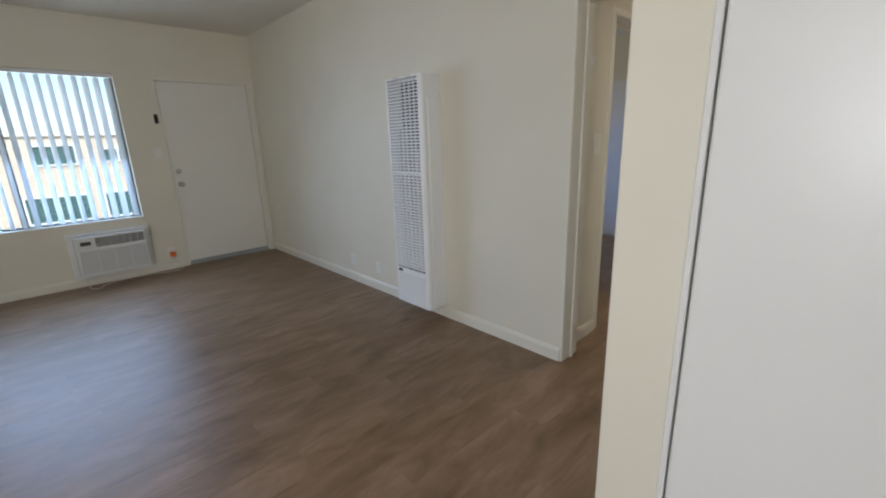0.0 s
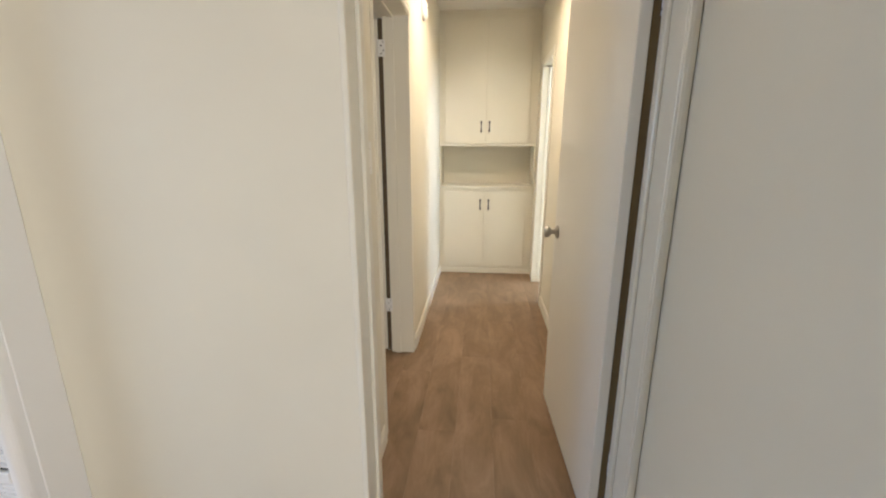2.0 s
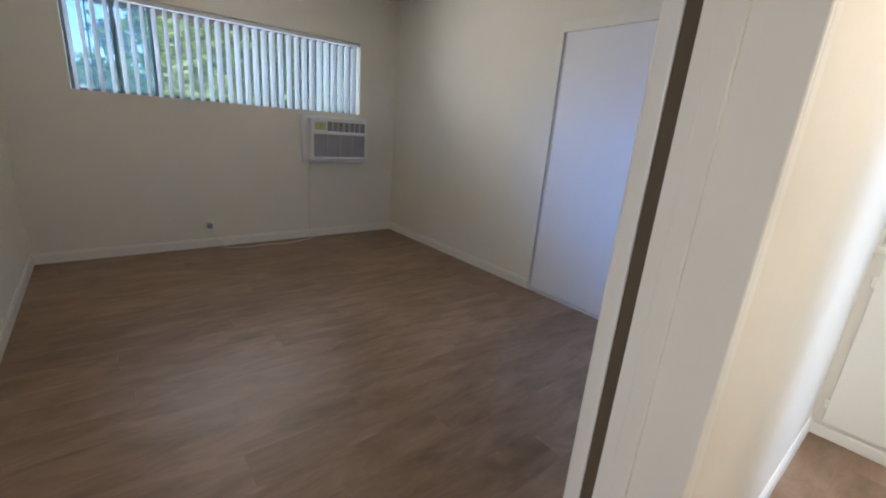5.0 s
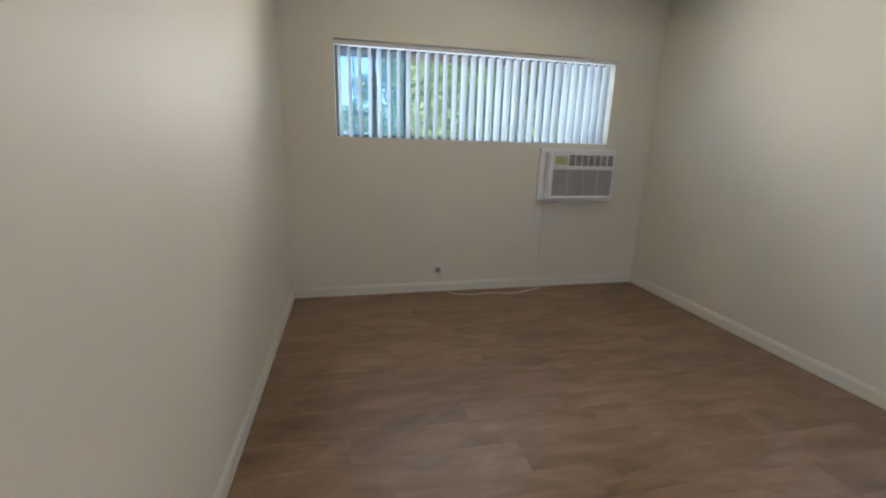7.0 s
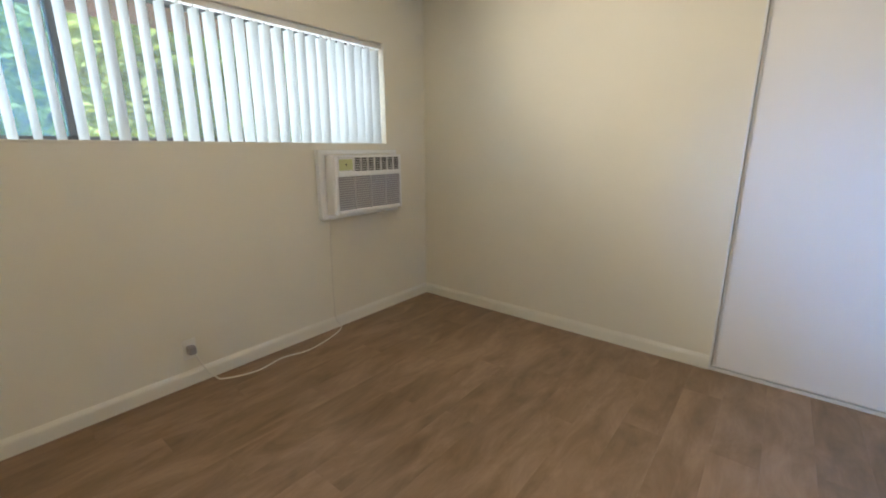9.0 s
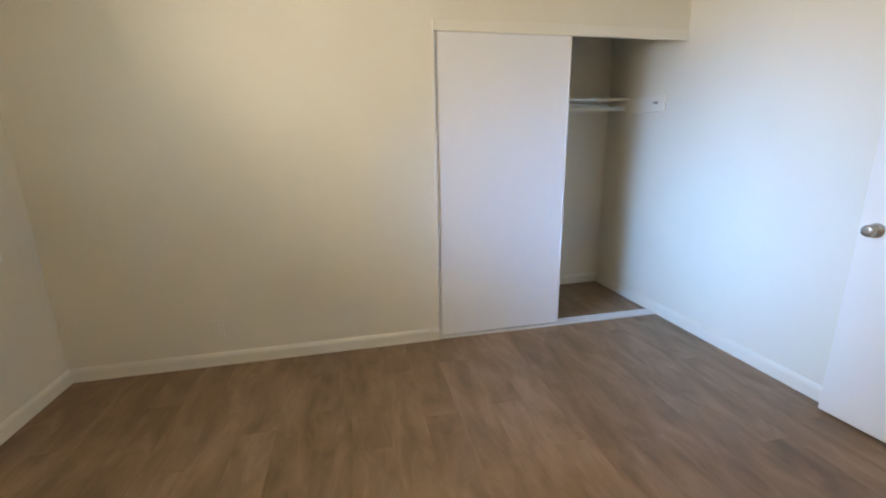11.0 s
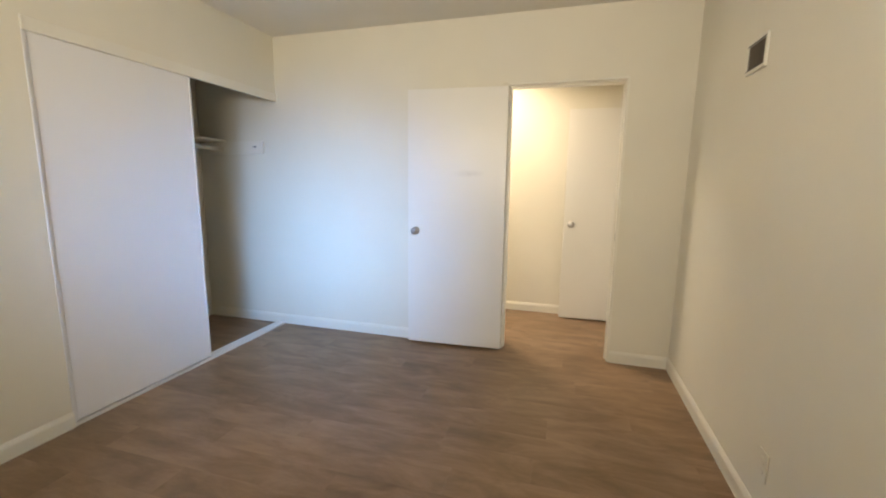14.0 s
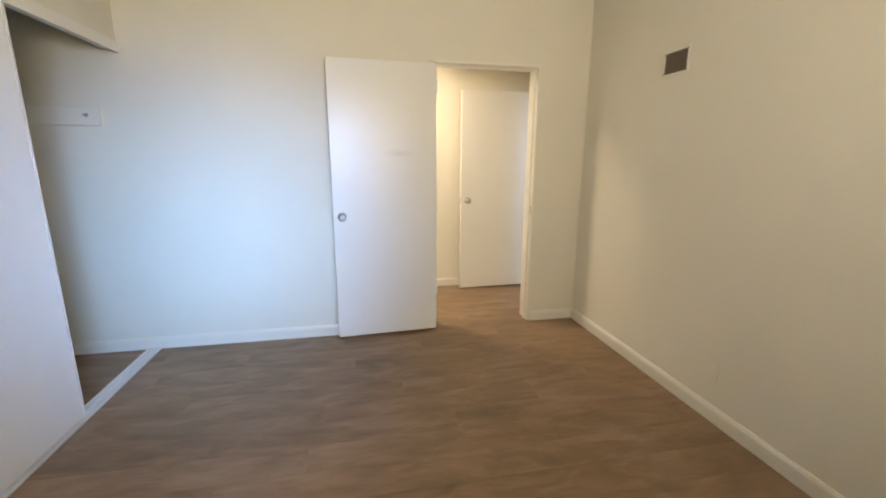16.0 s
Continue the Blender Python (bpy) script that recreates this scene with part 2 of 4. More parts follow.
def plank_material():
    m = mat("vinyl_plank_floor", (0.2, 0.13, 0.09), 0.36, 0, 0.36)
    b = m.node_tree.nodes["Principled BSDF"]
    info = node(m, "ShaderNodeObjectInfo")
    tc = node(m, "ShaderNodeTexCoord")
    off = node(m, "ShaderNodeVectorMath")
    off.operation = "MULTIPLY_ADD"
    off.inputs[1].default_value = (1, 1, 1)
    sc = node(m, "ShaderNodeVectorMath")
    sc.operation = "SCALE"
    sc.inputs[0].default_value = (37.0, 91.0, 13.0)
    link(m, info.outputs["Random"], sc.inputs["Scale"])
    link(m, tc.outputs["Object"], off.inputs[0])
    link(m, sc.outputs["Vector"], off.inputs[2])

    geo = node(m, "ShaderNodeNewGeometry")

    def tex(scale, sx, sy, detail, rough=0.6, dist=0.0, whole=False):
        mp = node(m, "ShaderNodeMapping")
        mp.inputs["Scale"].default_value = (sx, sy, 1)
        link(m, geo.outputs["Position"] if whole else off.outputs["Vector"], mp.inputs["Vector"])
        n = node(m, "ShaderNodeTexNoise", Scale=scale, Detail=detail, Roughness=rough, Distortion=dist)
        link(m, mp.outputs["Vector"], n.inputs["Vector"])
        return n.outputs["Fac"]
    cloud = tex(3.4, 2.3, 0.75, 6.0, 0.62, 0.5)
    worn = tex(1.3, 1.0, 0.55, 4.0, 0.6, 0.2, True)
    grain = tex(17.0, 1.9, 0.22, 6.0, 0.72, 0.9)
    pores = tex(130.0, 3.0, 0.06, 2.0)
    both = node(m, "ShaderNodeMixRGB", Fac=0.32)
    link(m, cloud, both.inputs["Color1"])
    link(m, worn, both.inputs["Color2"])
    c1 = ramp(m, both.outputs["Color"], [(0.32, (0.140, 0.085, 0.042)), (0.48, (0.226, 0.144, 0.082)), (0.64, (0.325, 0.215, 0.138))])
    c2 = ramp(m, grain, [(0.3, (0.90, 0.885, 0.87)), (0.55, (1.0, 1.0, 1.0)), (0.8, (1.05, 1.05, 1.05))])
    mul = node(m, "ShaderNodeMixRGB", Fac=0.8)
    mul.blend_type = "MULTIPLY"
    link(m, c1, mul.inputs["Color1"])
    link(m, c2, mul.inputs["Color2"])
    vary = node(m, "ShaderNodeHueSaturation", Saturation=1.0)
    vr = node(m, "ShaderNodeMapRange", To_Min=0.99, To_Max=1.07)
    link(m, info.outputs["Random"], vr.inputs["Value"])
    link(m, vr.outputs["Result"], vary.inputs["Value"])
    link(m, mul.outputs["Color"], vary.inputs["Color"])
    link(m, vary.outputs["Color"], b.inputs["Base Color"])
    rr = node(m, "ShaderNodeMapRange", To_Min=0.30, To_Max=0.50)
    link(m, cloud, rr.inputs["Value"])
    link(m, rr.outputs["Result"], b.inputs["Roughness"])
    bp = node(m, "ShaderNodeBump", Strength=0.10, Distance=0.002)
    link(m, pores, bp.inputs["Height"])
    link(m, bp.outputs["Normal"], b.inputs["Normal"])
    return m


PLANK = plank_material()


def noisy(name, stops, scale, rough=0.8, bump=0.3, detail=6.0, dist=0.02):
    m = mat(name, stops[0][1], rough)
    b = m.node_tree.nodes["Principled BSDF"]
    n = node(m, "ShaderNodeTexNoise", Scale=scale, Detail=detail, Roughness=0.65)
    link(m, coords(m), n.inputs["Vector"])
    link(m, ramp(m, n.outputs["Fac"], stops), b.inputs["Base Color"])
    bp = node(m, "ShaderNodeBump", Strength=bump, Distance=dist)
    link(m, n.outputs["Fac"], bp.inputs["Height"])
    link(m, bp.outputs["Normal"], b.inputs["Normal"])
    return m


STUCCO = noisy("beige_stucco", [(0.3, (0.52, 0.44, 0.35)), (0.7, (0.60, 0.51, 0.41))], 3.0)
STUCCO2 = noisy("pale_stucco", [(0.3, (0.55, 0.50, 0.42)), (0.7, (0.62, 0.57, 0.49))], 3.0)
ASPHALT = noisy("asphalt", [(0.3, (0.10, 0.10, 0.10)), (0.7, (0.16, 0.155, 0.15))], 2.0)
CONCRETE = noisy("concrete", [(0.3, (0.36, 0.35, 0.33)), (0.7, (0.44, 0.43, 0.41))], 4.0)
TERRA = noisy("terracotta_paint", [(0.3, (0.56, 0.27, 0.20)), (0.7, (0.64, 0.34, 0.26))], 6.0)
BARK = noisy("bark", [(0.3, (0.09, 0.06, 0.04)), (0.7, (0.18, 0.13, 0.09))], 20.0)
FARGLASS = mat("far_window_glass", (0.07, 0.13, 0.13), 0.12)
CARW = mat("car_white", (0.7, 0.7, 0.7), 0.25)
CARG = mat("car_grey", (0.12, 0.13, 0.15), 0.25)
TYRE = mat("tyre", (0.02, 0.02, 0.02), 0.8)


def leaf_material(name, lo, hi):
    m = mat(name, lo, 0.5)
    b = m.node_tree.nodes["Principled BSDF"]
    g = node(m, "ShaderNodeNewGeometry")
    link(m, ramp(m, g.outputs["Random Per Island"], [(0.1, lo), (0.9, hi)]), b.inputs["Base Color"])
    t = node(m, "ShaderNodeBsdfTranslucent", Color=(hi[0] * 1.6, hi[1] * 1.6, hi[2], 1))
    x = node(m, "ShaderNodeMixShader", Fac=0.4)
    link(m, b.outputs[0], x.inputs[1])
    link(m, t.outputs[0], x.inputs[2])
    link(m, x.outputs[0], m.node_tree.nodes["Material Output"].inputs["Surface"])
    return m


LEAF = leaf_material("broad_leaves", (0.07, 0.12, 0.03), (0.28, 0.36, 0.11))
LEAF2 = leaf_material("conifer_leaves", (0.08, 0.17, 0.17), (0.17, 0.30, 0.29))


# ---- mesh helpers ----
def box(bm, x0, x1, y0, y1, z0, z1, bevel=0.0, seg=1):
    vs = [bm.verts.new((x, y, z)) for x in (x0, x1) for y in (y0, y1) for z in (z0, z1)]
    fs = [bm.faces.new([vs[i] for i in f]) for f in
          ((0, 1, 3, 2), (4, 6, 7, 5), (0, 4, 5, 1), (2, 3, 7, 6), (0, 2, 6, 4), (1, 5, 7, 3))]
    if bevel:
        es = list({e for f in fs for e in f.edges})
        bmesh.ops.bevel(bm, geom=es, offset=bevel, segments=seg, affect="EDGES", profile=0.5)
    return bm


def boxes(*dims, bevel=0.0, seg=1):
    bm = bmesh.new()
    for d in dims:
        box(bm, *d, bevel=bevel, seg=seg)
    return bm


def lathe(bm, profile, axis, origin, n=20):
    """Turn (radius, along) pairs round an axis vector from origin."""
    a = Vector(axis).normalized()
    u = a.orthogonal().normalized()
    w = a.cross(u)
    o = Vector(origin)
    rings = []
    for r, h in profile:
        rings.append([bm.verts.new(o + a * h + (u * math.cos(2 * math.pi * i / n) + w * math.sin(2 * math.pi * i / n)) * max(r, 1e-4))
                      for i in range(n)])
    for p, q in zip(rings, rings[1:]):
        for i in range(n):
            f = bm.faces.new((p[i], p[(i + 1) % n], q[(i + 1) % n], q[i]))
            f.smooth = True
    bm.faces.new(rings[0][::-1])
    bm.faces.new(rings[-1])
    return bm


def tube(bm, pts, r, n=8):
    pts = [Vector(p) for p in pts]
    rings = []
    for i, p in enumerate(pts):
        d = (pts[min(i + 1, len(pts) - 1)] - pts[max(i - 1, 0)]).normalized()
        u = d.cross(Vector((0.31, 0.17, 0.94))).normalized()
        w = d.cross(u)
        rings.append([bm.verts.new(p + (u * math.cos(2 * math.pi * k / n) + w * math.sin(2 * math.pi * k / n)) * r) for k in range(n)])
    for p, q in zip(rings, rings[1:]):
        for k in range(n):
            f = bm.faces.new((p[k], p[(k + 1) % n], q[(k + 1) % n], q[k]))
            f.smooth = True
    bm.faces.new(rings[0][::-1])
    bm.faces.new(rings[-1])
    return bm


def smooth_path(pts, steps=8):
    """Catmull-Rom through the points."""
    p = [Vector(pts[0])] + [Vector(q) for q in pts] + [Vector(pts[-1])]
    out = []
    for i in range(1, len(p) - 2):
        a, b, c, d = p[i - 1:i + 3]
        for k in range(steps):
            t = k / steps
            out.append(0.5 * (2 * b + (c - a) * t + (2 * a - 5 * b + 4 * c - d) * t * t + (3 * b - a - 3 * c + d) * t ** 3))
    out.append(Vector(pts[-1]))
    return out


def mesh_of(name, bm, material):
    bmesh.ops.recalc_face_normals(bm, faces=bm.faces)
    me = bpy.data.meshes.new(name)
    bm.to_mesh(me)
    bm.free()
    me.materials.append(material)
    return me


def part(name, bm, material, parent=None, label=""):
    ob = new(name, mesh_of(name, bm, material))
    if parent is not None:
        ob.parent = parent
    return tagged(ob, label) if label else ob


def thing(name, label, category, group="", at=(0, 0, 0)):
    ob = new(name)
    ob.location = at
    return tagged(ob, label, category, group)


def structure(name, bm, material, label):
    return tagged(part(name, bm, material), label, name.split("_")[0], kind="structure")


# ---- plan ----
LW, BW = -4.39, -4.31            # inner faces of the west wall, living room and bedroom
HS, HN = 0.015, 0.188            # heater wall, living side and bedroom side
BN = 3.475                       # bedroom north wall
BE, HW = -0.228, -0.066          # bedroom east wall: bedroom side and hall side
HE = 0.905                       # hall east wall
LE = 0.858                       # living room east wall
CL, CH, CB = 2.65, 2.60, 2.56    # ceilings
OUT = -4.56                      # outer face of the west wall
CLB = 4.345                      # closet back

# hall opening and doors
HO0, HO1, DH = 0.012, 0.827, 2.05
BO0, BO1 = 0.614, 1.415          # bedroom door opening along y
TO0, TO1 = 2.440, 3.000          # bathroom opening along y
WB = (0.595, 3.02, 1.345, 2.075)     # bedroom window: y0, y1, z0, z1
WL = (-3.25, -1.385, 0.645, 2.13)    # living window
FD = (-1.045, -0.06, 2.105)          # front door opening: y0, y1, top

floor = structure("floor", boxes((-4.5, 2.7, -4.7, 4.5, -0.20, -0.006)), CONCRETE, "brown vinyl plank floor running through every room")
structure("wall_heater_side", boxes((-4.5, HO0 - 0.018, HS, HN, 0, 2.7), (HO0 - 0.018, HO1 + 0.018, HS, HN, DH + 0.018, 2.7),
                                    (HO1 + 0.018, 1.0, HS, HN, 0, 2.7)), WALL, "cream painted wall between living room and bedroom")
structure("wall_living_west", boxes((OUT, LW, -4.7, WL[0], 0, 2.7), (OUT, LW, WL[0], WL[1], 0, WL[2]), (OUT, LW, WL[0], WL[1], WL[3], 2.7),
                                    (OUT, LW, WL[1], FD[0], 0, 2.7), (OUT, LW, FD[0], FD[1], FD[2], 2.7), (OUT, LW, FD[1], HS, 0, 2.7)),
          WALL, "cream wall with a wide window and the front door")
structure("wall_bedroom_west", boxes((OUT, BW, HN, WB[0], 0, 2.7), (OUT, BW, WB[0], WB[1], 0, WB[2]), (OUT, BW, WB[0], WB[1], WB[3], 2.7),
                                     (OUT, BW, WB[1], 4.5, 0, 2.7), (OUT, BW - 0.09, HS, HN, 0, 2.7)), WALL, "cream bedroom wall with a high wide window")
structure("wall_bedroom_north", boxes((BW, -2.03, BN, BN + 0.125, 0, 2.7), (-2.03, BE, BN, BN + 0.125, 2.09, 2.7)), WALL,
          "cream bedroom wall beside the closet")
structure("wall_closet", boxes((BW, BE, CLB, CLB + 0.12, 0, 2.7), (-2.30, -2.18, BN + 0.125, CLB, 0, 2.7)), WALL, "cream closet back wall")
structure("wall_bedroom_east", boxes((BE, HW, HN, BO0 - 0.016, 0, 2.7), (BE, HW, BO0 - 0.016, BO1 + 0.06, DH + 0.026, 2.7),
                                     (BE + 0.015, HW, BO1 + 0.016, BO1 + 0.06, 0, DH + 0.026), (BE, HW, BO1 + 0.06, CLB + 0.12, 0, 2.7)), WALL, "cream wall with the bedroom doorway")
structure("wall_hall_east", boxes((HE, HE + 0.13, HN, TO0 - 0.016, 0, 2.7), (HE, HE + 0.13, TO0 - 0.016, TO1 + 0.016, DH + 0.016, 2.7),
                                  (HE, HE + 0.13, TO1 + 0.016, 4.0, 0, 2.7)), WALL, "cream hallway wall with the bathroom doorway")
structure("wall_hall_end", boxes((HW, HE, 3.64, 3.76, 0, 2.7)), WALL, "cream wall behind the built-in cabinet")
structure("wall_living_east", boxes((LE, 0.992, -1.305, HS, 0, 2.7), bevel=0.004), WALL, "cream wall with thermostat and switches")
structure("wall_pantry", boxes((0.995, 1.075, -1.29, -1.17, 0, 2.7), (1.075, 1.79, -1.29, -1.17, 2.05, 2.7), (1.79, 2.6, -1.29, -1.17, 0, 2.7)), WALL,
          "cream wall round the pantry door")
structure("wall_kitchen_east", boxes((2.6, 2.72, -4.7, -1.17, 0, 2.7)), WALL, "plain cream kitchen wall")
structure("wall_south", boxes((OUT, 0.8, -4.7, -4.58, 0, 2.7), (0.8, 2.1, -4.7, -4.58, 0, 1.0), (0.8, 2.1, -4.7, -4.58, 2.0, 2.7), (2.1, 2.72, -4.7, -4.58, 0, 2.7)),
          WALL, "plain cream wall with an assumed kitchen window, out of view")
structure("wall_bathroom", boxes((HE + 0.13, 2.72, 1.9, 2.02, 0, 2.7), (HE + 0.13, 2.72, 3.6, 3.72, 0, 2.7), (2.6, 2.72, 2.02, 2.35, 0, 2.7), (2.6, 2.72, 3.15, 3.6, 0, 2.7),
                                 (2.6, 2.72, 2.35, 3.15, 0, 1.25), (2.6, 2.72, 2.35, 3.15, 2.15, 2.7)), WALL, "pale bathroom walls with a bright window")
structure("ceiling_living", boxes((-4.39, 2.6, -4.58, HS, CL, CL + 0.1)), CEIL, "off-white living room ceiling")
structure("ceiling_bedroom", boxes((BW, BE, HN, CLB, CB, CB + 0.1)), CEIL, "off-white bedroom ceiling")
structure("ceiling_hall", boxes((HW, HE, HN, 3.64, CH, CH + 0.1)), CEIL, "off-white hallway ceiling")
structure("ceiling_bathroom", boxes((HE + 0.13, 2.6, 2.02, 3.6, 2.45, 2.55)), CEIL, "white bathroom ceiling")
structure("roof", boxes((OUT - 0.1, 2.8, -4.8, 4.6, 2.76, 2.9)), CONCRETE, "flat roof over the flat")

# ---- baseboards ----
BBH, BBT = 0.088, 0.013


def baseboard(x0, y0, x1, y1, nx, ny):
    """A moulded skirting along a wall face; (nx, ny) points into the room."""
    prof = [(0, 0), (BBT, 0), (BBT, BBH * 0.72), (BBT * 0.85, BBH * 0.82), (BBT * 0.45, BBH * 0.95), (BBT * 0.3, BBH), (0, BBH)]
    bm = bmesh.new()
    ends = []
    for x, y in ((x0, y0), (x1, y1)):
        ends.append([bm.verts.new((x + nx * d, y + ny * d, z)) for d, z in prof])
    n = len(prof)
    for i in range(n):
        bm.faces.new((ends[0][i], ends[0][(i + 1) % n], ends[1][(i + 1) % n], ends[1][i]))
    bm.faces.new(ends[0])
    bm.faces.new(ends[1][::-1])
    structure("baseboard", bm, TRIM, "cream painted moulded baseboard along the wall")


baseboard(LW, HS, HO0 - 0.018, HS, 0, -1)
baseboard(LW, WL[0] - 1.2, LW, FD[0] - 0.05, 1, 0)
baseboard(LE, -1.30, LE, -0.005, -1, 0)
baseboard(BW, HN, BW, BN, 1, 0)
baseboard(BW, BN, -2.03, BN, 0, -1)
baseboard(BW, HN, BE, HN, 0, 1)
baseboard(BE, HN, BE, BO0 - 0.018, -1, 0)
baseboard(BE, BO1 + 0.02, BE, CLB, -1, 0)
baseboard(-2.18, CLB, BE, CLB, 0, -1)
baseboard(HW, HN + 0.02, HW, BO0 - 0.062, 1, 0)
baseboard(HW, BO1 + 0.055, HW, 3.26, 1, 0)
baseboard(HE, HN, HE, TO0 - 0.062, -1, 0)


# ---- door frames ----
def frame_y(name, x0, x1, y0, y1, top, label, sides, stop_x=None, w=0.050, p=0.010, inset=0.0, lap=0.004):
    """Lining and casing of an opening in a wall that runs along y. sides: wall faces with casing, as (x, direction)."""
    t = thing(name, label, "door frame")
    t["kind"] = "structure"
    e = 0.003
    part("jamb", boxes((x0 - e, x1 + e, y0 - 0.018, y0, 0, top), bevel=0.002), TRIM, t)
    part("jamb", boxes((x0 - e + inset, x1 + e, y1, y1 + 0.018, 0, top), bevel=0.002), TRIM, t)
    part("head_jamb", boxes((x0 - e, x1 + e, y0 - 0.018, y1 + 0.018, top, top + 0.018), bevel=0.002), TRIM, t)
    for x, d in sides:
        a, b = sorted((x, x + d * p))
        for c0, c1 in ((y0 - w, y0 - lap), (y1 + lap, y1 + w)):
            part("casing", boxes((a, b, c0, c1, 0, top + 0.004), bevel=min(0.004, p * 0.4), seg=2), TRIM, t)
        part("head_casing", boxes((a, b, y0 - w, y1 + w, top + 0.004, top + w), bevel=0.004, seg=2), TRIM, t)
    if stop_x is not None:
        for c0, c1 in ((y0, y0 + 0.011), (y1 - 0.011, y1)):
            part("door_stop", boxes((stop_x, stop_x + 0.034, c0, c1, 0, top - 0.011), bevel=0.002), TRIM, t)
        part("door_stop", boxes((stop_x, stop_x + 0.034, y0, y1, top - 0.011, top), bevel=0.002), TRIM, t)
    return t


fb = frame_y("door_frame_bedroom", BE, HW, BO0, BO1, DH + 0.010, "cream painted bedroom door frame with a flat casing", [(HW, 1)], BE + 0.045, p=0.003, inset=0.018, lap=0.018)
# added strip: the dark of the gap behind the open door, as colour
part("hinge_gap_shade", boxes((-0.2412, BE + 0.0150, BO1 + 0.010, BO1 + 0.016, 0.012, DH)), GAP_BROWN, fb, "dark brown strip standing for the shaded hinge gap")
part("strike_plate", boxes((BE + 0.012, BE + 0.038, BO0, BO0 + 0.002, 0.93, 0.99)), NICKEL, fb, "nickel strike plate")
ft = frame_y("door_frame_bathroom", HE, HE + 0.13, TO0, TO1, DH, "cream painted bathroom door frame", [(HE, -1), (HE + 0.13, 1)], HE + 0.05)
part("strike_plate", boxes((HE + 0.092, HE + 0.105, TO1 - 0.002, TO1, 0.915, 0.937)), BLACK, ft, "small dark latch hole")

fh = thing("door_frame_hall", "cream painted hallway door frame with moulded casing", "door frame")
fh["kind"] = "structure"
part("jamb", boxes((HO0 - 0.018, HO0, HS - 0.006, HN + 0.003, 0, DH), bevel=0.003), TRIM, fh)
part("jamb", boxes((HO1, HO1 + 0.018, HS - 0.003, HN + 0.003, 0, DH), bevel=0.002), TRIM, fh)
part("head_jamb", boxes((HO0 - 0.018, HO1 + 0.018, HS - 0.003, HN + 0.003, DH, DH + 0.018), bevel=0.002), TRIM, fh)
for c0, c1 in ((HO1 + 0.003, LE - 0.003),):
    part("casing", boxes((c0, c1, HS - 0.015, HS, 0, DH + 0.003), (c0 + 0.010, c1 - 0.014, HS - 0.019, HS - 0.015, 0, DH), bevel=0.003, seg=2), TRIM, fh)
part("head_casing", boxes((HO0 - 0.018, LE - 0.003, HS - 0.015, HS, DH + 0.003, DH + 0.060), bevel=0.004, seg=2), TRIM, fh)
for c0, c1 in ((HO0, HO0 + 0.012), (HO1 - 0.012, HO1)):
    part("door_stop", boxes((c0, c1, HS + 0.085, HS + 0.118, 0, DH - 0.012), bevel=0.003), TRIM, fh)
part("door_stop", boxes((HO0, HO1, HS + 0.085, HS + 0.118, DH - 0.012, DH), bevel=0.003), TRIM, fh)


# added strip: the dim ochre look of the hallway door gap, as colour
part("hinge_gap_shade", boxes((0.8030, HO1 - 0.0005, HN - 0.022, HN - 0.016, 0.012, DH - 0.013)), GAP_OCHRE, fh, "ochre strip standing for the dim hinge gap")


# ---- doors ----
def knob(parent, at, axis, deadbolt=False):
    bm = bmesh.new()
    if deadbolt:
        lathe(bm, [(0.030, 0), (0.029, 0.008), (0.024, 0.014), (0.012, 0.016)], axis, at)
        return part("deadbolt", bm, NICKEL, parent, "satin nickel deadbolt")
    lathe(bm, [(0.032, 0), (0.031, 0.005), (0.022, 0.011), (0.012, 0.015), (0.011, 0.030), (0.019, 0.036), (0.0265, 0.046), (0.027, 0.056), (0.021, 0.063), (0.008, 0.065)], axis, at)
    return part("door_knob", bm, NICKEL, parent, "satin nickel round door knob")


def hinge(parent, x, y, z, nx, ny):
    """A butt hinge: painted leaf, barrel and screws; the leaf lies on a face with normal (nx, ny)."""
    bm = bmesh.new()
    if ny:
        box(bm, x, x + 0.034, y, y + ny * 0.003, z, z + 0.089, bevel=0.0008)
        lathe(bm, [(0.0065, 0), (0.0065, 0.089)], (0, 0, 1), (x - 0.004, y + ny * 0.004, z), 10)
        h = part("hinge", bm, PLASTIC, parent, "paint-spotted butt hinge")
        for sx, sz in ((0.012, 0.015), (0.024, 0.032), (0.012, 0.058), (0.024, 0.075)):
            part("screw", lathe(bmesh.new(), [(0.0042, 0), (0.003, 0.0012)], (0, ny, 0), (x + sx, y + ny * 0.003, z + sz), 8), BLACK, h)
    else:
        box(bm, x, x + nx * 0.003, y, y + 0.034, z, z + 0.089, bevel=0.0008)
        lathe(bm, [(0.0065, 0), (0.0065, 0.089)], (0, 0, 1), (x + nx * 0.004, y + 0.038, z), 10)
        h = part("hinge", bm, PLASTIC, parent, "paint-spotted butt hinge")
        for sx, sz in ((0.012, 0.015), (0.024, 0.032), (0.012, 0.058), (0.024, 0.075)):
            part("screw", lathe(bmesh.new(), [(0.0042, 0), (0.003, 0.0012)], (nx, 0, 0), (x + nx * 0.003, y + sx, z + sz), 8), BLACK, h)
    return h


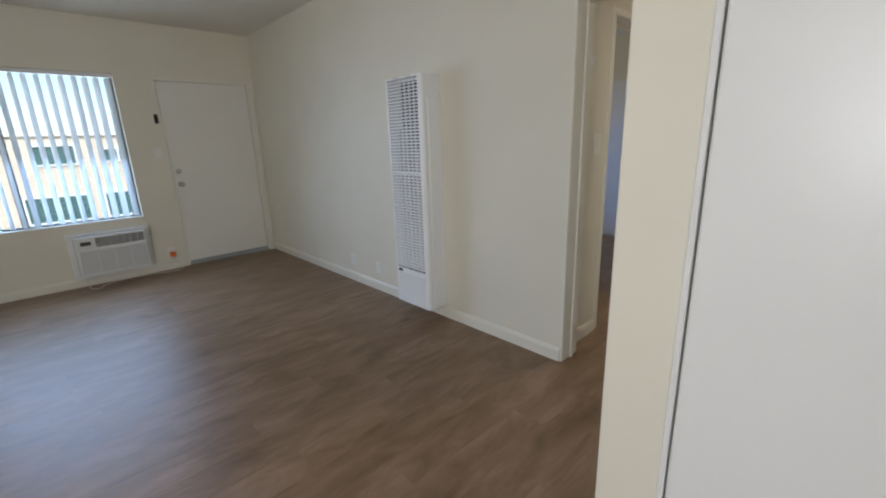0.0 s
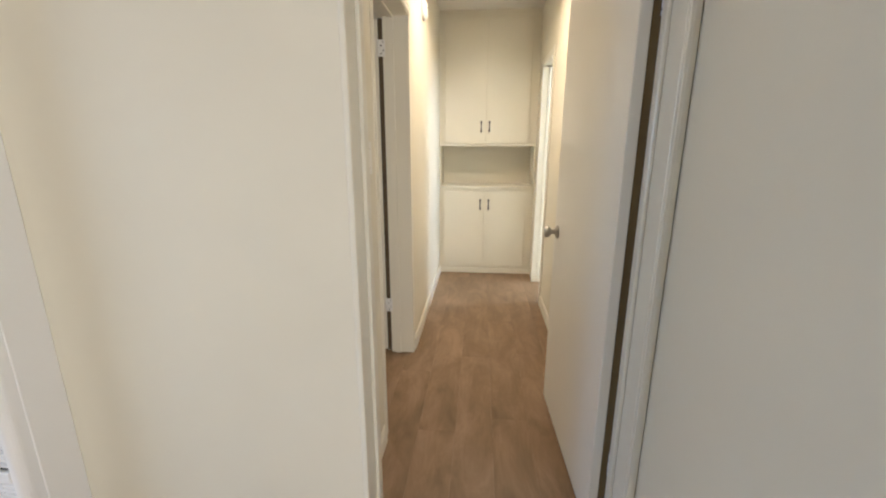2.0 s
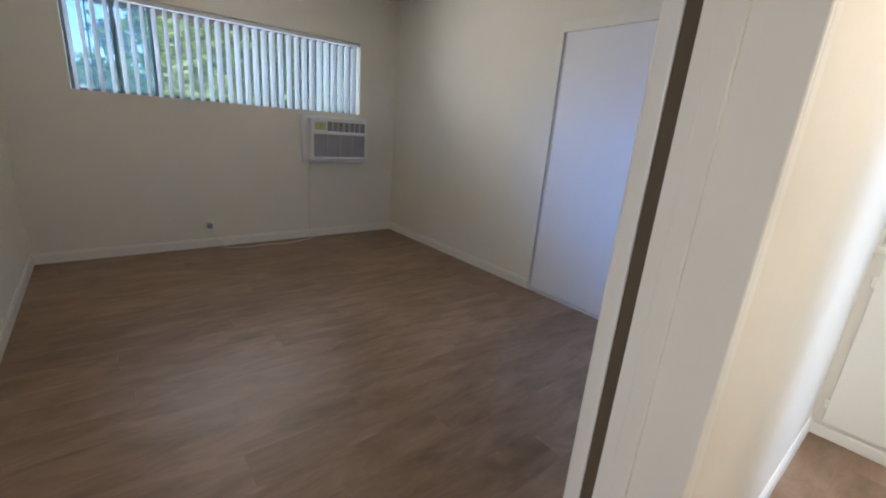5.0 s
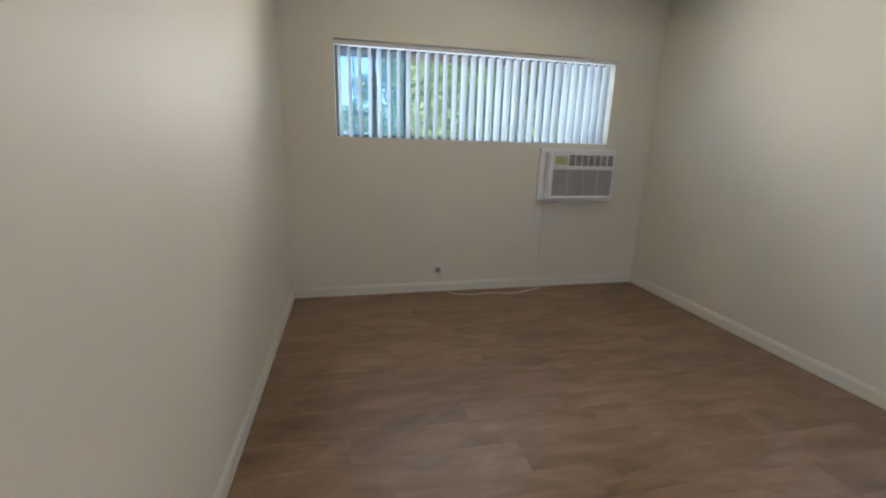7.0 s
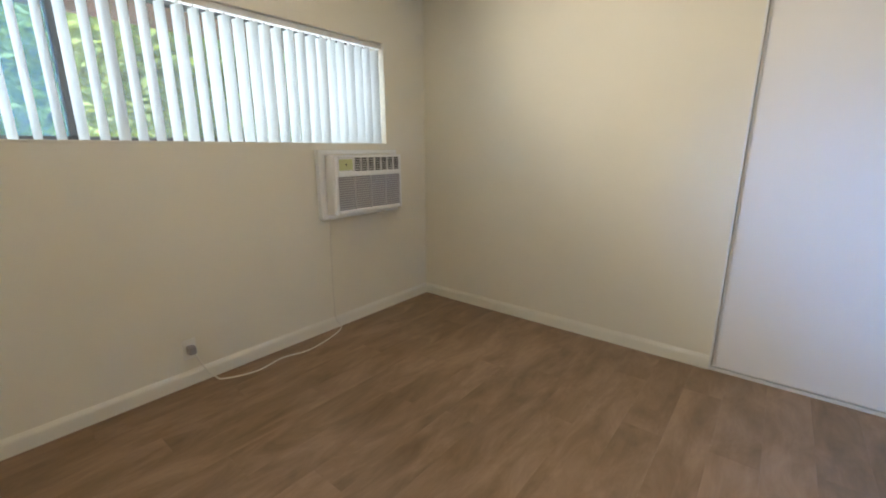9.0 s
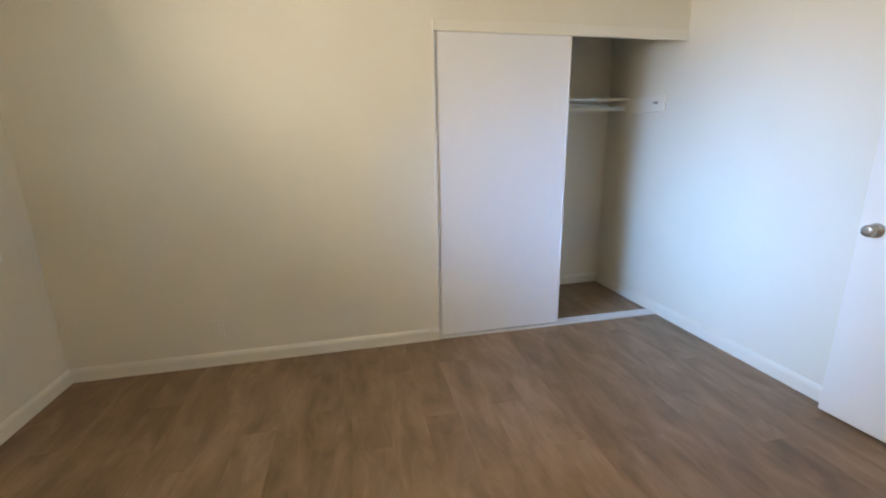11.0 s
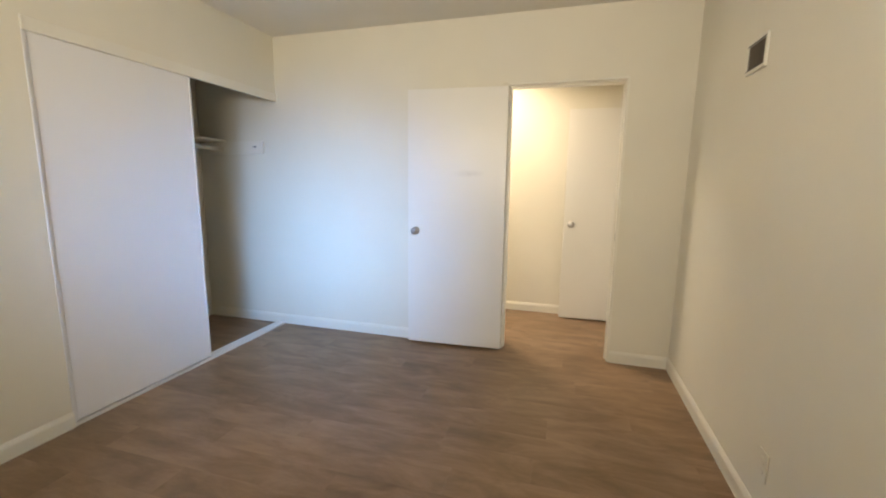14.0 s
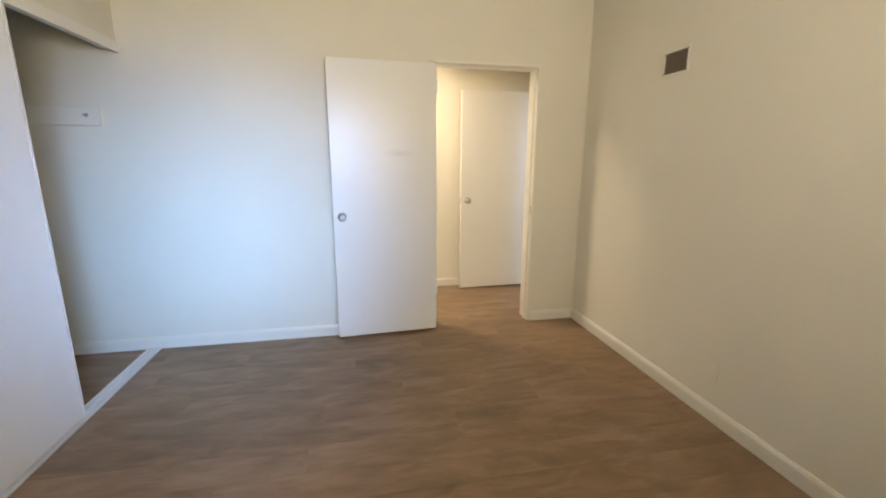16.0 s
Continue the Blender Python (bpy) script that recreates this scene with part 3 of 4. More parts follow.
def slab_door(name, at, turn, width, height, label, knob_z, both=True, paint=None):
    """A flush door hinged at its origin, leaf along +x, thickness along -y."""
    t = thing(name, label, "door", at=at)
    t.rotation_euler = (0, 0, radians(turn))
    part("slab", boxes((0.0, width, -0.035, 0, 0.016, height), bevel=0.003, seg=2), paint or DOORP, t)
    knob(t, (width - 0.065, 0, knob_z), (0, 1, 0))
    if both:
        knob(t, (width - 0.065, -0.035, knob_z), (0, -1, 0))
    part("latch_plate", boxes((width, width + 0.0015, -0.030, -0.005, knob_z - 0.03, knob_z + 0.03)), NICKEL, t, "nickel latch plate")
    return t


# bedroom door, swung back almost flat to its wall
slab_door("door_bedroom", (-0.277, 1.420, 0), 93.4, 0.775, 2.045, "cream flush bedroom door swung back against the wall", 0.955, True, DOORB)
for hz in (0.295, 1.85):
    hinge(fb, BE - 0.006, BO1, hz, 0, -1)
# hallway door, swung open along the hall
slab_door("door_hall", (0.766, HN - 0.030, 0), 92.2, 0.822, 2.035, "cream flush hallway door standing open into the hall", 0.955)
for hz in (0.24, 1.70):
    hinge(fh, HO1, HN - 0.036, hz, -1, 0)
# front door
fdoor = thing("door_front", "cream flush front door, closed", "door")
part("slab", boxes((LW - 0.055, LW - 0.012, FD[0] + 0.022, FD[1] - 0.022, 0.02, FD[2] - 0.02), bevel=0.002), DOORP, fdoor)
knob(fdoor, (LW - 0.012, FD[0] + 0.088, 0.965), (1, 0, 0))
knob(fdoor, (LW - 0.012, FD[0] + 0.085, 1.115), (1, 0, 0), True)
part("door_sweep", boxes((LW - 0.012, LW - 0.002, FD[0] + 0.03, FD[1] - 0.03, 0.018, 0.055), bevel=0.002), RUBBER, fdoor, "grey metal door sweep")
ff = thing("door_frame_front", "cream painted front door frame", "door frame")
ff["kind"] = "structure"
part("jamb", boxes((OUT, LW + 0.004, FD[0], FD[0] + 0.018, 0, FD[2] - 0.018), bevel=0.002), TRIM, ff)
part("jamb", boxes((OUT, LW + 0.004, FD[1] - 0.018, FD[1], 0, FD[2] - 0.018), bevel=0.002), TRIM, ff)
part("head_jamb", boxes((OUT, LW + 0.004, FD[0], FD[1], FD[2] - 0.018, FD[2]), bevel=0.002), TRIM, ff)
part("casing", boxes((LW, LW + 0.012, FD[1], FD[1] + 0.052, 0, FD[2] + 0.03), bevel=0.003), TRIM, ff)
part("threshold", boxes((OUT, LW + 0.01, FD[0] + 0.018, FD[1] - 0.018, 0, 0.018), bevel=0.004), RUBBER, ff, "grey metal threshold")
# pantry door close to the start
pf = thing("door_frame_pantry", "white trim strip round the pantry door", "door frame")
pf["kind"] = "structure"
part("casing", boxes((0.992, 1.003, -1.312, -1.29, 0, 2.06), bevel=0.002), SLIDEP, pf)
# dark strip for the shade in the gap beside the door
part("backing", boxes((1.004, 1.03, -1.295, -1.2905, 0, 2.06)), DARK, pf)
pd = thing("door_pantry", "white flush pantry door with rounded edges, closed", "door")
part("slab", boxes((1.0065, 1.80, -1.3105, -1.2955, 0.012, 2.04), bevel=0.006, seg=4), SLIDEP, pd)
knob(pd, (1.735, -1.3105, 0.95), (0, -1, 0))

# ---- hallway cabinet ----
CY = 3.27
cab = thing("built_in_cabinet", "cream painted built-in hall cabinet with open niche", "cabinet")
part("body", boxes((HW, HE, CY + 0.35, CY + 0.365, 0, CH), (HW, HW + 0.012, CY + 0.02, CY + 0.35, 0.9, 1.37), (HE - 0.012, HE, CY + 0.02, CY + 0.35, 0.9, 1.37)), WALL, cab, "cream wall paint inside the niche")
part("lower_face_frame", boxes((HW, HE, CY, CY + 0.02, 0.055, 0.085), (HW, HE, CY, CY + 0.02, 0.880, 0.918),
                               (HW, -0.02, CY, CY + 0.02, 0.085, 0.88), (0.825, HE, CY, CY + 0.02, 0.085, 0.88)), CABP, cab)
part("upper_face_frame", boxes((HW, HE, CY, CY + 0.02, 1.352, 1.385), (HW, HE, CY, CY + 0.02, 2.515, CH),
                               (HW, -0.005, CY, CY + 0.02, 1.385, 2.515), (0.820, HE, CY, CY + 0.02, 1.385, 2.515)), CABP, cab)
part("kick_board", boxes((HW, HE, CY - 0.014, CY + 0.02, 0, 0.055), bevel=0.003), CABP, cab)
part("countertop", boxes((HW, HE, CY - 0.022, CY + 0.35, 0.918, 0.944), bevel=0.004, seg=2), CABP, cab)
part("niche_top", boxes((HW + 0.012, HE - 0.012, CY + 0.02, CY + 0.35, 1.36, 1.375)), CABP, cab)
part("shelf_lip", boxes((HW, HE, CY - 0.020, CY, 1.345, 1.368), bevel=0.004, seg=2), CABP, cab)


def cab_handle(parent, x, z0, z1):
    bm = bmesh.new()
    for z in (z0 + 0.012, z1 - 0.012):
        lathe(bm, [(0.010, 0), (0.008, 0.004), (0.006, 0.02)], (0, -1, 0), (x, CY - 0.020, z), 10)
        bmesh.ops.create_icosphere(bm, subdivisions=1, radius=0.0112, matrix=pose(x, CY - 0.036, z))
    tube(bm, smooth_path([(x, CY - 0.034, z0), (x, CY - 0.042, z0 + 0.03), (x, CY - 0.042, z1 - 0.03), (x, CY - 0.034, z1)], 4), 0.0054)
    part("handle", bm, BLACK, parent, "black iron spindle pull handle")


def cab_door(x0, x1, z0, z1, hx, h0, h1, hinge_x):
    d = part("cabinet_door", boxes((x0, x1, CY - 0.019, CY - 0.001, z0, z1), bevel=0.003, seg=2), CABP, cab)
    cab_handle(d, hx, h0, h1)
    for z in (z0 + 0.07, z1 - 0.12):
        part("hinge", boxes((hinge_x - 0.010, hinge_x + 0.010, CY - 0.022, CY - 0.0005, z, z + 0.05), bevel=0.002), CABP, d)


cab_door(-0.025, 0.3992, 0.080, 0.885, 0.358, 0.702, 0.808, -0.03)
cab_door(0.4008, 0.830, 0.080, 0.885, 0.445, 0.702, 0.808, 0.835)
cab_door(-0.010, 0.3992, 1.378, 2.520, 0.352, 1.482, 1.590, -0.015)
cab_door(0.4008, 0.828, 1.378, 2.520, 0.434, 1.482, 1.590, 0.833)

# ---- closet ----
CX0, CX1 = -2.03, BE
ct = thing("closet_track", "white painted closet header with metal sliding tracks", "closet track")
part("fascia", boxes((CX0, CX1, BN - 0.012, BN + 0.012, 2.025, 2.09), bevel=0.002), TRIM, ct)
part("top_track", boxes((CX0, CX1, BN + 0.012, BN + 0.075, 2.045, 2.09)), WHITEALU, ct)
part("side_channel", boxes((CX0, CX0 + 0.012, BN - 0.004, BN + 0.075, 0.0, 2.03), bevel=0.001), WHITEALU, ct)
part("floor_track", boxes((CX0, CX1, BN - 0.005, BN + 0.075, 0, 0.010), (CX0, CX1, BN - 0.005, BN + 0.001, 0.010, 0.018),
                          (CX0, CX1, BN + 0.034, BN + 0.038, 0.010, 0.018), (CX0, CX1, BN + 0.071, BN + 0.075, 0.010, 0.018)), WHITEALU, ct)
part("closet_jamb", boxes((CX0 - 0.0, CX0 + 0.004, BN + 0.075, BN + 0.125, 0, 2.09)), TRIM, ct)
for y, x0 in ((BN + 0.006, CX0 + 0.014), (BN + 0.042, CX0 + 0.016)):
    sd = thing("closet_door", "white flat sliding closet door in a slim metal frame", "door", "sliding closet doors")
    x1 = x0 + 0.918
    part("panel", boxes((x0 + 0.012, x1 - 0.012, y + 0.004, y + 0.018, 0.024, 2.040)), SLIDEP, sd)
    part("side_rail", boxes((x0, x0 + 0.014, y, y + 0.024, 0.020, 2.044), bevel=0.002), WHITEALU, sd)
    part("side_rail", boxes((x1 - 0.014, x1, y, y + 0.024, 0.020, 2.044), bevel=0.002), WHITEALU, sd)
shelf = thing("closet_shelf", "cream painted closet shelf on wall cleats", "shelf")
part("board", boxes((-2.18, BE, 4.045, CLB, 1.690, 1.709), bevel=0.002), TRIM, shelf)
part("cleat", boxes((BE - 0.018, BE, 3.62, CLB - 0.02, 1.575, 1.690), bevel=0.002), TRIM, shelf)
part("cleat", boxes((-2.18, BE - 0.018, CLB - 0.018, CLB, 1.600, 1.690), bevel=0.002), TRIM, shelf)
rod = thing("closet_rod", "round white closet rod below the shelf", "rod")
part("pole", tube(bmesh.new(), [(-2.18, 4.075, 1.625), (BE - 0.018, 4.075, 1.625)], 0.017, 14), TRIM, rod)
part("socket", lathe(bmesh.new(), [(0.028, 0), (0.026, 0.012), (0.018, 0.013)], (-1, 0, 0), (BE - 0.018, 4.075, 1.625), 16), TRIM, rod)
hook = thing("wall_hook", "small nickel hook screwed to the closet cleat", "hook")
part("base", lathe(bmesh.new(), [(0.012, 0), (0.010, 0.004), (0.004, 0.006), (0.004, 0.022), (0.008, 0.026), (0.004, 0.030)], (-1, 0, 0), (BE - 0.018, 3.70, 1.640), 12), NICKEL, hook)


# ---- windows ----
def slider_window(name, label, y0, y1, z0, z1, mullions, xo, metal, glass=GLASS):
    t = thing(name, label, "window")
    t["kind"] = "structure"
    d, w = 0.045, 0.028
    for nm, a in (("sill_frame", (xo, xo + d, y0, y1, z0, z0 + w)), ("head_frame", (xo, xo + d, y0, y1, z1 - w, z1)),
                  ("side_frame", (xo, xo + d, y0, y0 + w, z0 + w, z1 - w)), ("side_frame", (xo, xo + d, y1 - w, y1, z0 + w, z1 - w))):
        part(nm, boxes(a, bevel=0.002), metal, t)
    for m_ in mullions:
        part("mullion", boxes((xo + 0.004, xo + d + 0.008, m_ - 0.026, m_ + 0.026, z0 + w, z1 - w), bevel=0.003), metal, t)
    edges = [y0 + w] + list(mullions) + [y1 - w]
    for a, b in zip(edges, edges[1:]):
        p = part("pane", boxes((xo + 0.018, xo + 0.022, a, b, z0 + w, z1 - w)), glass, t)
        p.visible_shadow = False
    return t


wb = slider_window("window_bedroom", "wide sliding bedroom window in dark metal frame", *WB, (1.178, 2.48), OUT + 0.03, BRONZE, HAZY)
part("reveal_sill", boxes((OUT + 0.075, BW + 0.004, WB[0], WB[1], WB[2] - 0.002, WB[2] + 0.008), bevel=0.002), TRIM, wb)
part("sash_stile", boxes((OUT + 0.040, OUT + 0.062, 0.895, 0.925, WB[2] + 0.03, WB[3] - 0.03), bevel=0.002), BRONZE, wb)
part("guard_bar", tube(bmesh.new(), [(OUT - 0.03, WB[0] - 0.02, 1.555), (OUT - 0.03, 0.90, 1.555)], 0.006), BRONZE, wb)
part("guard_bar", tube(bmesh.new(), [(OUT - 0.03, 0.745, WB[2] - 0.02), (OUT - 0.03, 0.745, WB[3] + 0.02)], 0.006), BRONZE, wb)
screen = part("insect_screen", boxes((OUT + 0.024, OUT + 0.026, WB[0] + 0.028, 1.18, WB[2] + 0.028, WB[3] - 0.028)), SCREEN, wb, "blue-grey insect screen")
screen.visible_shadow = False
part("sash_latch", boxes((OUT + 0.075, OUT + 0.088, WB[0] + 0.004, WB[0] + 0.022, 1.50, 1.58), bevel=0.003), BRONZE, wb)
wl_ = slider_window("window_living", "wide aluminium living room window", *WL, (-2.32,), OUT + 0.03, ALU)
part("reveal_sill", boxes((OUT + 0.075, LW + 0.004, WL[0], WL[1], WL[2] - 0.002, WL[2] + 0.010), bevel=0.002), TRIM, wl_)
# assumed window, out of view, to go with the kitchen-side fill lamp
wk = slider_window("window_kitchen", "plain assumed kitchen window, out of view", 0, 1.3, 1.0, 2.0, (0.65,), 0, ALU)
wk.matrix_world = pose(2.1, -4.66, 0, 0, 0, 90)
slider_window("window_bathroom", "small frosted bathroom window", 2.35, 3.15, 1.25, 2.15, (2.75,), 2.62, ALU)


def blind(name, label, x, y0, y1, z0, z1, slats, width):
    """Vertical blind: headrail, and curved vinyl slats at (y, turn in degrees); 0 is flat to the window."""
    t = thing(name, label, "blind")
    part("headrail", boxes((x - 0.022, x + 0.022, y0, y1, z1, z1 + 0.036), bevel=0.003, seg=2), PLASTIC, t)
    bm = bmesh.new()
    n = 6
    rows = []
    for z in (0.0, z1 - z0 - 0.012):
        rows.append([bm.verts.new((0.007 * (1 - (2 * k / n - 1) ** 2), width * (k / n - 0.5), z)) for k in range(n + 1)])
    for k in range(n):
        bm.faces.new((rows[0][k], rows[0][k + 1], rows[1][k + 1], rows[1][k])).smooth = True
    bmesh.ops.solidify(bm, geom=bm.faces[:], thickness=0.0009)
    me = mesh_of("slat", bm, SLATM)
    clip = mesh_of("hanger", boxes((-0.003, 0.003, -0.010, 0.010, 0, 0.022), bevel=0.001), PLASTIC)
    rnd = random.Random(5)
    for y, turn in slats:
        s = new("slat", me)
        s.parent = t
        s.location = (x, y, z0)
        s.rotation_euler = (radians(rnd.uniform(-0.4, 0.4)), 0, radians(turn + rnd.uniform(-4, 4)))
        h = new("hanger", clip)
        h.parent = s
        h.location = (0, 0, z1 - z0 - 0.020)
    return t


slats = [(0.632 + 0.0776 * i, -75) for i in range(31)]
blind("vertical_blind", "white vinyl vertical blind, half-open slats, bedroom window", BW - 0.045, WB[0] + 0.004, WB[1] - 0.004, WB[2] + 0.007, WB[3] - 0.038, slats, 0.089)
slats = [(WL[1] - 0.05 - 0.0885 * i, -63) for i in range(21)]
blind("vertical_blind", "white vinyl vertical blind with opened slats, living room", LW - 0.045, WL[0] + 0.004, WL[1] - 0.004, WL[2] + 0.025, WL[3] - 0.038, slats, 0.089)


# ---- air conditioners ----
def air_conditioner(name, label, x, y0, y1, z0, z1, depth, lit_label, bars=BARM, mesh=FILTERM):
    """A through-wall unit on a west wall at x: trim frame, shell, control panel, louvres and filter grille."""
    t = thing(name, label, "air conditioner")
    w, h = y1 - y0, z1 - z0
    tf = 0.045
    part("trim_frame", boxes((x, x + tf, y0, y1, z1 - 0.028, z1), (x, x + tf, y0, y1, z0, z0 + 0.03), (x, x + tf, y0, y0 + 0.05, z0 + 0.03, z1 - 0.028),
                             (x, x + tf, y1 - 0.04, y1, z0 + 0.03, z1 - 0.028), bevel=0.003), PLASTIC, t)
    a0, a1, b0, b1 = y0 + 0.055, y1 - 0.045, z0 + 0.035, z1 - 0.034
    xf = x + depth
    part("shell", boxes((x - 0.01, xf - 0.018, a0, a1, b0, b1), bevel=0.006, seg=2), PLASTIC, t)
    top = b1 - h * 0.27
    bm = bmesh.new()
    box(bm, xf - 0.018, xf, a0, a0 + 0.028, b0, b1, 0.004)
    box(bm, xf - 0.018, xf, a1 - 0.018, a1, b0, b1, 0.004)
    box(bm, xf - 0.018, xf, a0 + 0.028, a1 - 0.018, b0, b0 + 0.03, 0.004)
    box(bm, xf - 0.018, xf, a0 + 0.028, a1 - 0.018, b1 - 0.02, b1, 0.004)
    box(bm, xf - 0.018, xf + 0.004, a0 + 0.028, a1 - 0.018, top - 0.018, top + 0.018, 0.004)
    part("front_panel", bm, PLASTIC, t)
    ctl = a0 + 0.028 + (a1 - a0) * 0.22
    part("control_panel", boxes((xf - 0.018, xf - 0.002, a0 + 0.030, ctl, top + 0.020, b1 - 0.022), bevel=0.002), PLASTIC, t)
    if lit_label:
        lb = part("energy_label", boxes((xf - 0.002, xf - 0.0008, a0 + 0.040, ctl - 0.012, top + 0.026, b1 - 0.028)), LABEL, t, "yellow-green energy label")
        c = (a0 + ctl + 0.03) / 2
        part("label_mark", lathe(bmesh.new(), [(0.011, 0), (0.011, 0.0006)], (1, 0, 0), (xf - 0.0008, c, (top + b1) / 2), 3), BLACK, lb)
    else:
        part("display", boxes((xf - 0.002, xf - 0.0008, a0 + 0.045, ctl - 0.03, top + 0.045, b1 - 0.045)), SCREENM, t, "dark display")
    # dark sheet for the shade behind the louvres
    part("vent_shade", boxes((xf - 0.0175, xf - 0.016, ctl + 0.006, a1 - 0.018, top + 0.018, b1 - 0.02)), DARK, t)
    n = 5
    for i in range(n):
        z = top + 0.022 + (b1 - 0.024 - top - 0.022) * (i + 0.5) / n
        part("louvre", boxes((xf - 0.015, xf - 0.004, ctl + 0.006, a1 - 0.018, z - 0.003, z + 0.002)), PLASTIC, t)
    m = 7
    for i in range(m + 1):
        y = ctl + 0.006 + (a1 - 0.024 - ctl) * i / m
        part("vane", boxes((xf - 0.014, xf - 0.002, y - 0.002, y + 0.002, top + 0.018, b1 - 0.02)), PLASTIC, t)
    part("filter", boxes((xf - 0.0175, xf - 0.014, a0 + 0.028, a1 - 0.018, b0 + 0.03, top - 0.018)), mesh, t, "filter mesh behind the grille")
    n = 14
    for i in range(n):
        z = b0 + 0.034 + (top - 0.022 - b0 - 0.034) * (i + 0.5) / n
        part("grille_bar", boxes((xf - 0.013, xf - 0.003, a0 + 0.028, a1 - 0.018, z - 0.0030, z + 0.0030)), bars, t)
    for i in (1, 2, 3):
        y = a0 + 0.028 + (a1 - a0 - 0.046) * i / 4
        part("grille_rib", boxes((xf - 0.013, xf - 0.0025, y - 0.0032, y + 0.0032, b0 + 0.03, top - 0.018)), bars, t)
    return t


air_conditioner("air_conditioner", "white through-wall air conditioner below the bedroom window", BW, 2.355, 3.085, 0.830, 1.305, 0.138, True)
air_conditioner("air_conditioner", "white through-wall air conditioner low under the living room window", LW, -2.070, -1.370, 0.085, 0.560, 0.13, False, PLASTIC, BARM)


def cord(label, pts, r=0.0042):
    t = thing("power_cord", label, "cord")
    part("cable", tube(bmesh.new(), smooth_path(pts), r), CORD, t)
    return t


c1 = cord("white power cord from the air conditioner along the floor", [(BW + 0.01, 2.44, 0.84), (BW + 0.012, 2.43, 0.55), (BW + 0.016, 2.425, 0.16), (BW + 0.022, 2.43, 0.075), (BW + 0.055, 2.44, 0.008),
      (BW + 0.13, 2.28, 0.005), (BW + 0.17, 2.08, 0.005), (BW + 0.13, 1.92, 0.005), (BW + 0.16, 1.74, 0.005), (BW + 0.10, 1.58, 0.005), (BW + 0.04, 1.545, 0.010), (BW + 0.022, 1.50, 0.09), (BW + 0.05, 1.45, 0.205)])
part("plug", boxes((BW + 0.008, BW + 0.055, 1.425, 1.465, 0.195, 0.240), bevel=0.006, seg=2), GREYP, c1, "grey moulded plug")
c2 = cord("white power cord looping below the air conditioner", [(LW + 0.05, -1.98, 0.09), (LW + 0.10, -1.985, 0.03), (LW + 0.19, -1.96, 0.006), (LW + 0.22, -1.90, 0.006), (LW + 0.14, -1.86, 0.006), (LW + 0.06, -1.70, 0.006),
      (LW + 0.06, -1.45, 0.006), (LW + 0.12, -1.28, 0.006), (LW + 0.10, -1.14, 0.006), (LW + 0.04, -1.12, 0.03), (LW + 0.03, -1.17, 0.12), (LW + 0.03, -1.19, 0.17)])
part("plug", boxes((LW + 0.008, LW + 0.05, -1.215, -1.165, 0.155, 0.205), bevel=0.006, seg=2), ORANGE, c2, "orange test plug")


# ---- wall heater ----
HX0, HX1, HY, HZ0, HZ1 = -1.405, -1.022, -0.165, 0.10, 1.808
CC = 0.034                                      # width of the rounded corner strips
GX0, GX1 = HX0 + 0.012, HX1 - CC
heater = thing("wall_heater", "tall white gas wall heater with a slatted grille", "heater")
part("back_case", boxes((HX0, HX1, -0.035, HS, HZ0, HZ1), bevel=0.002), HEATW, heater)
part("side_cover", boxes((HX1, HX1 + 0.006, -0.112, HS, HZ0 + 0.012, 1.655), bevel=0.002), HEATW, heater)
part("side_cover", boxes((HX0 - 0.006, HX0, -0.112, HS, HZ0 + 0.012, 1.655), bevel=0.002), HEATW, heater)
fw = 0.014
bm = bmesh.new()
for a in ((HX0, HX0 + 0.0035, HY + 0.003, -0.035, HZ0, HZ1), (HX1 - 0.0035, HX1, HY + 0.027, -0.035, HZ0, HZ1), (HX0 + 0.0035, HX1 - 0.0035, HY + 0.027, -0.035, HZ0, HZ0 + 0.004),
          (HX0 + 0.0035, HX1 - 0.0035, HY + 0.027, -0.035, HZ1 - 0.004, HZ1)):
    box(bm, *a)
part("case", bm, HEATW, heater)
# front frame round the grille, with a broad rounded strip on the open side
bm = bmesh.new()
for a in ((HX0, GX0, HY, HY + 0.027, HZ0, HZ1), (GX0, GX1, HY, HY + 0.027, HZ0, HZ0 + fw), (GX0, GX1, HY, HY + 0.027, HZ1 - fw, HZ1)):
    box(bm, *a, bevel=0.003)
part("front_frame", bm, HEATW, heater)
bm = bmesh.new()
outline = [(GX1, HY + 0.027), (GX1, HY)]
outline += [(GX1 + 0.008 + (CC - 0.008) * math.sin(k * math.pi / 12), HY + 0.027 * (1 - math.cos(k * math.pi / 12))) for k in range(7)]
ring0 = [bm.verts.new((x, y, HZ0)) for x, y in outline]
ring1 = [bm.verts.new((x, y, HZ1)) for x, y in outline]
for k in range(len(outline)):
    j = (k + 1) % len(outline)
    bm.faces.new((ring0[k], ring0[j], ring1[j], ring1[k]))
bm.faces.new(ring0[::-1])
bm.faces.new(ring1)
bmesh.ops.recalc_face_normals(bm, faces=bm.faces)
part("corner_strip", bm, HEATW, heater)
for x in (GX0 + 0.11, GX0 + 0.24):
    part("top_slot", boxes((x - 0.035, x + 0.035, HY - 0.0006, HY + 0.001, HZ1 - 0.0095, HZ1 - 0.0055)), GREYP, heater)
part("divider", boxes((GX0, GX1, HY - 0.004, HY + 0.012, 0.352, 0.392), bevel=0.003), HEATW, heater)
# thin near-black sheet gives the shade behind the grille
part("chamber_shade", boxes((HX0 + 0.02, HX1 - 0.02, -0.058, -0.052, HZ0 + 0.02, HZ1 - 0.02)), DARK, heater, "near-black sheet standing for the shaded inside")
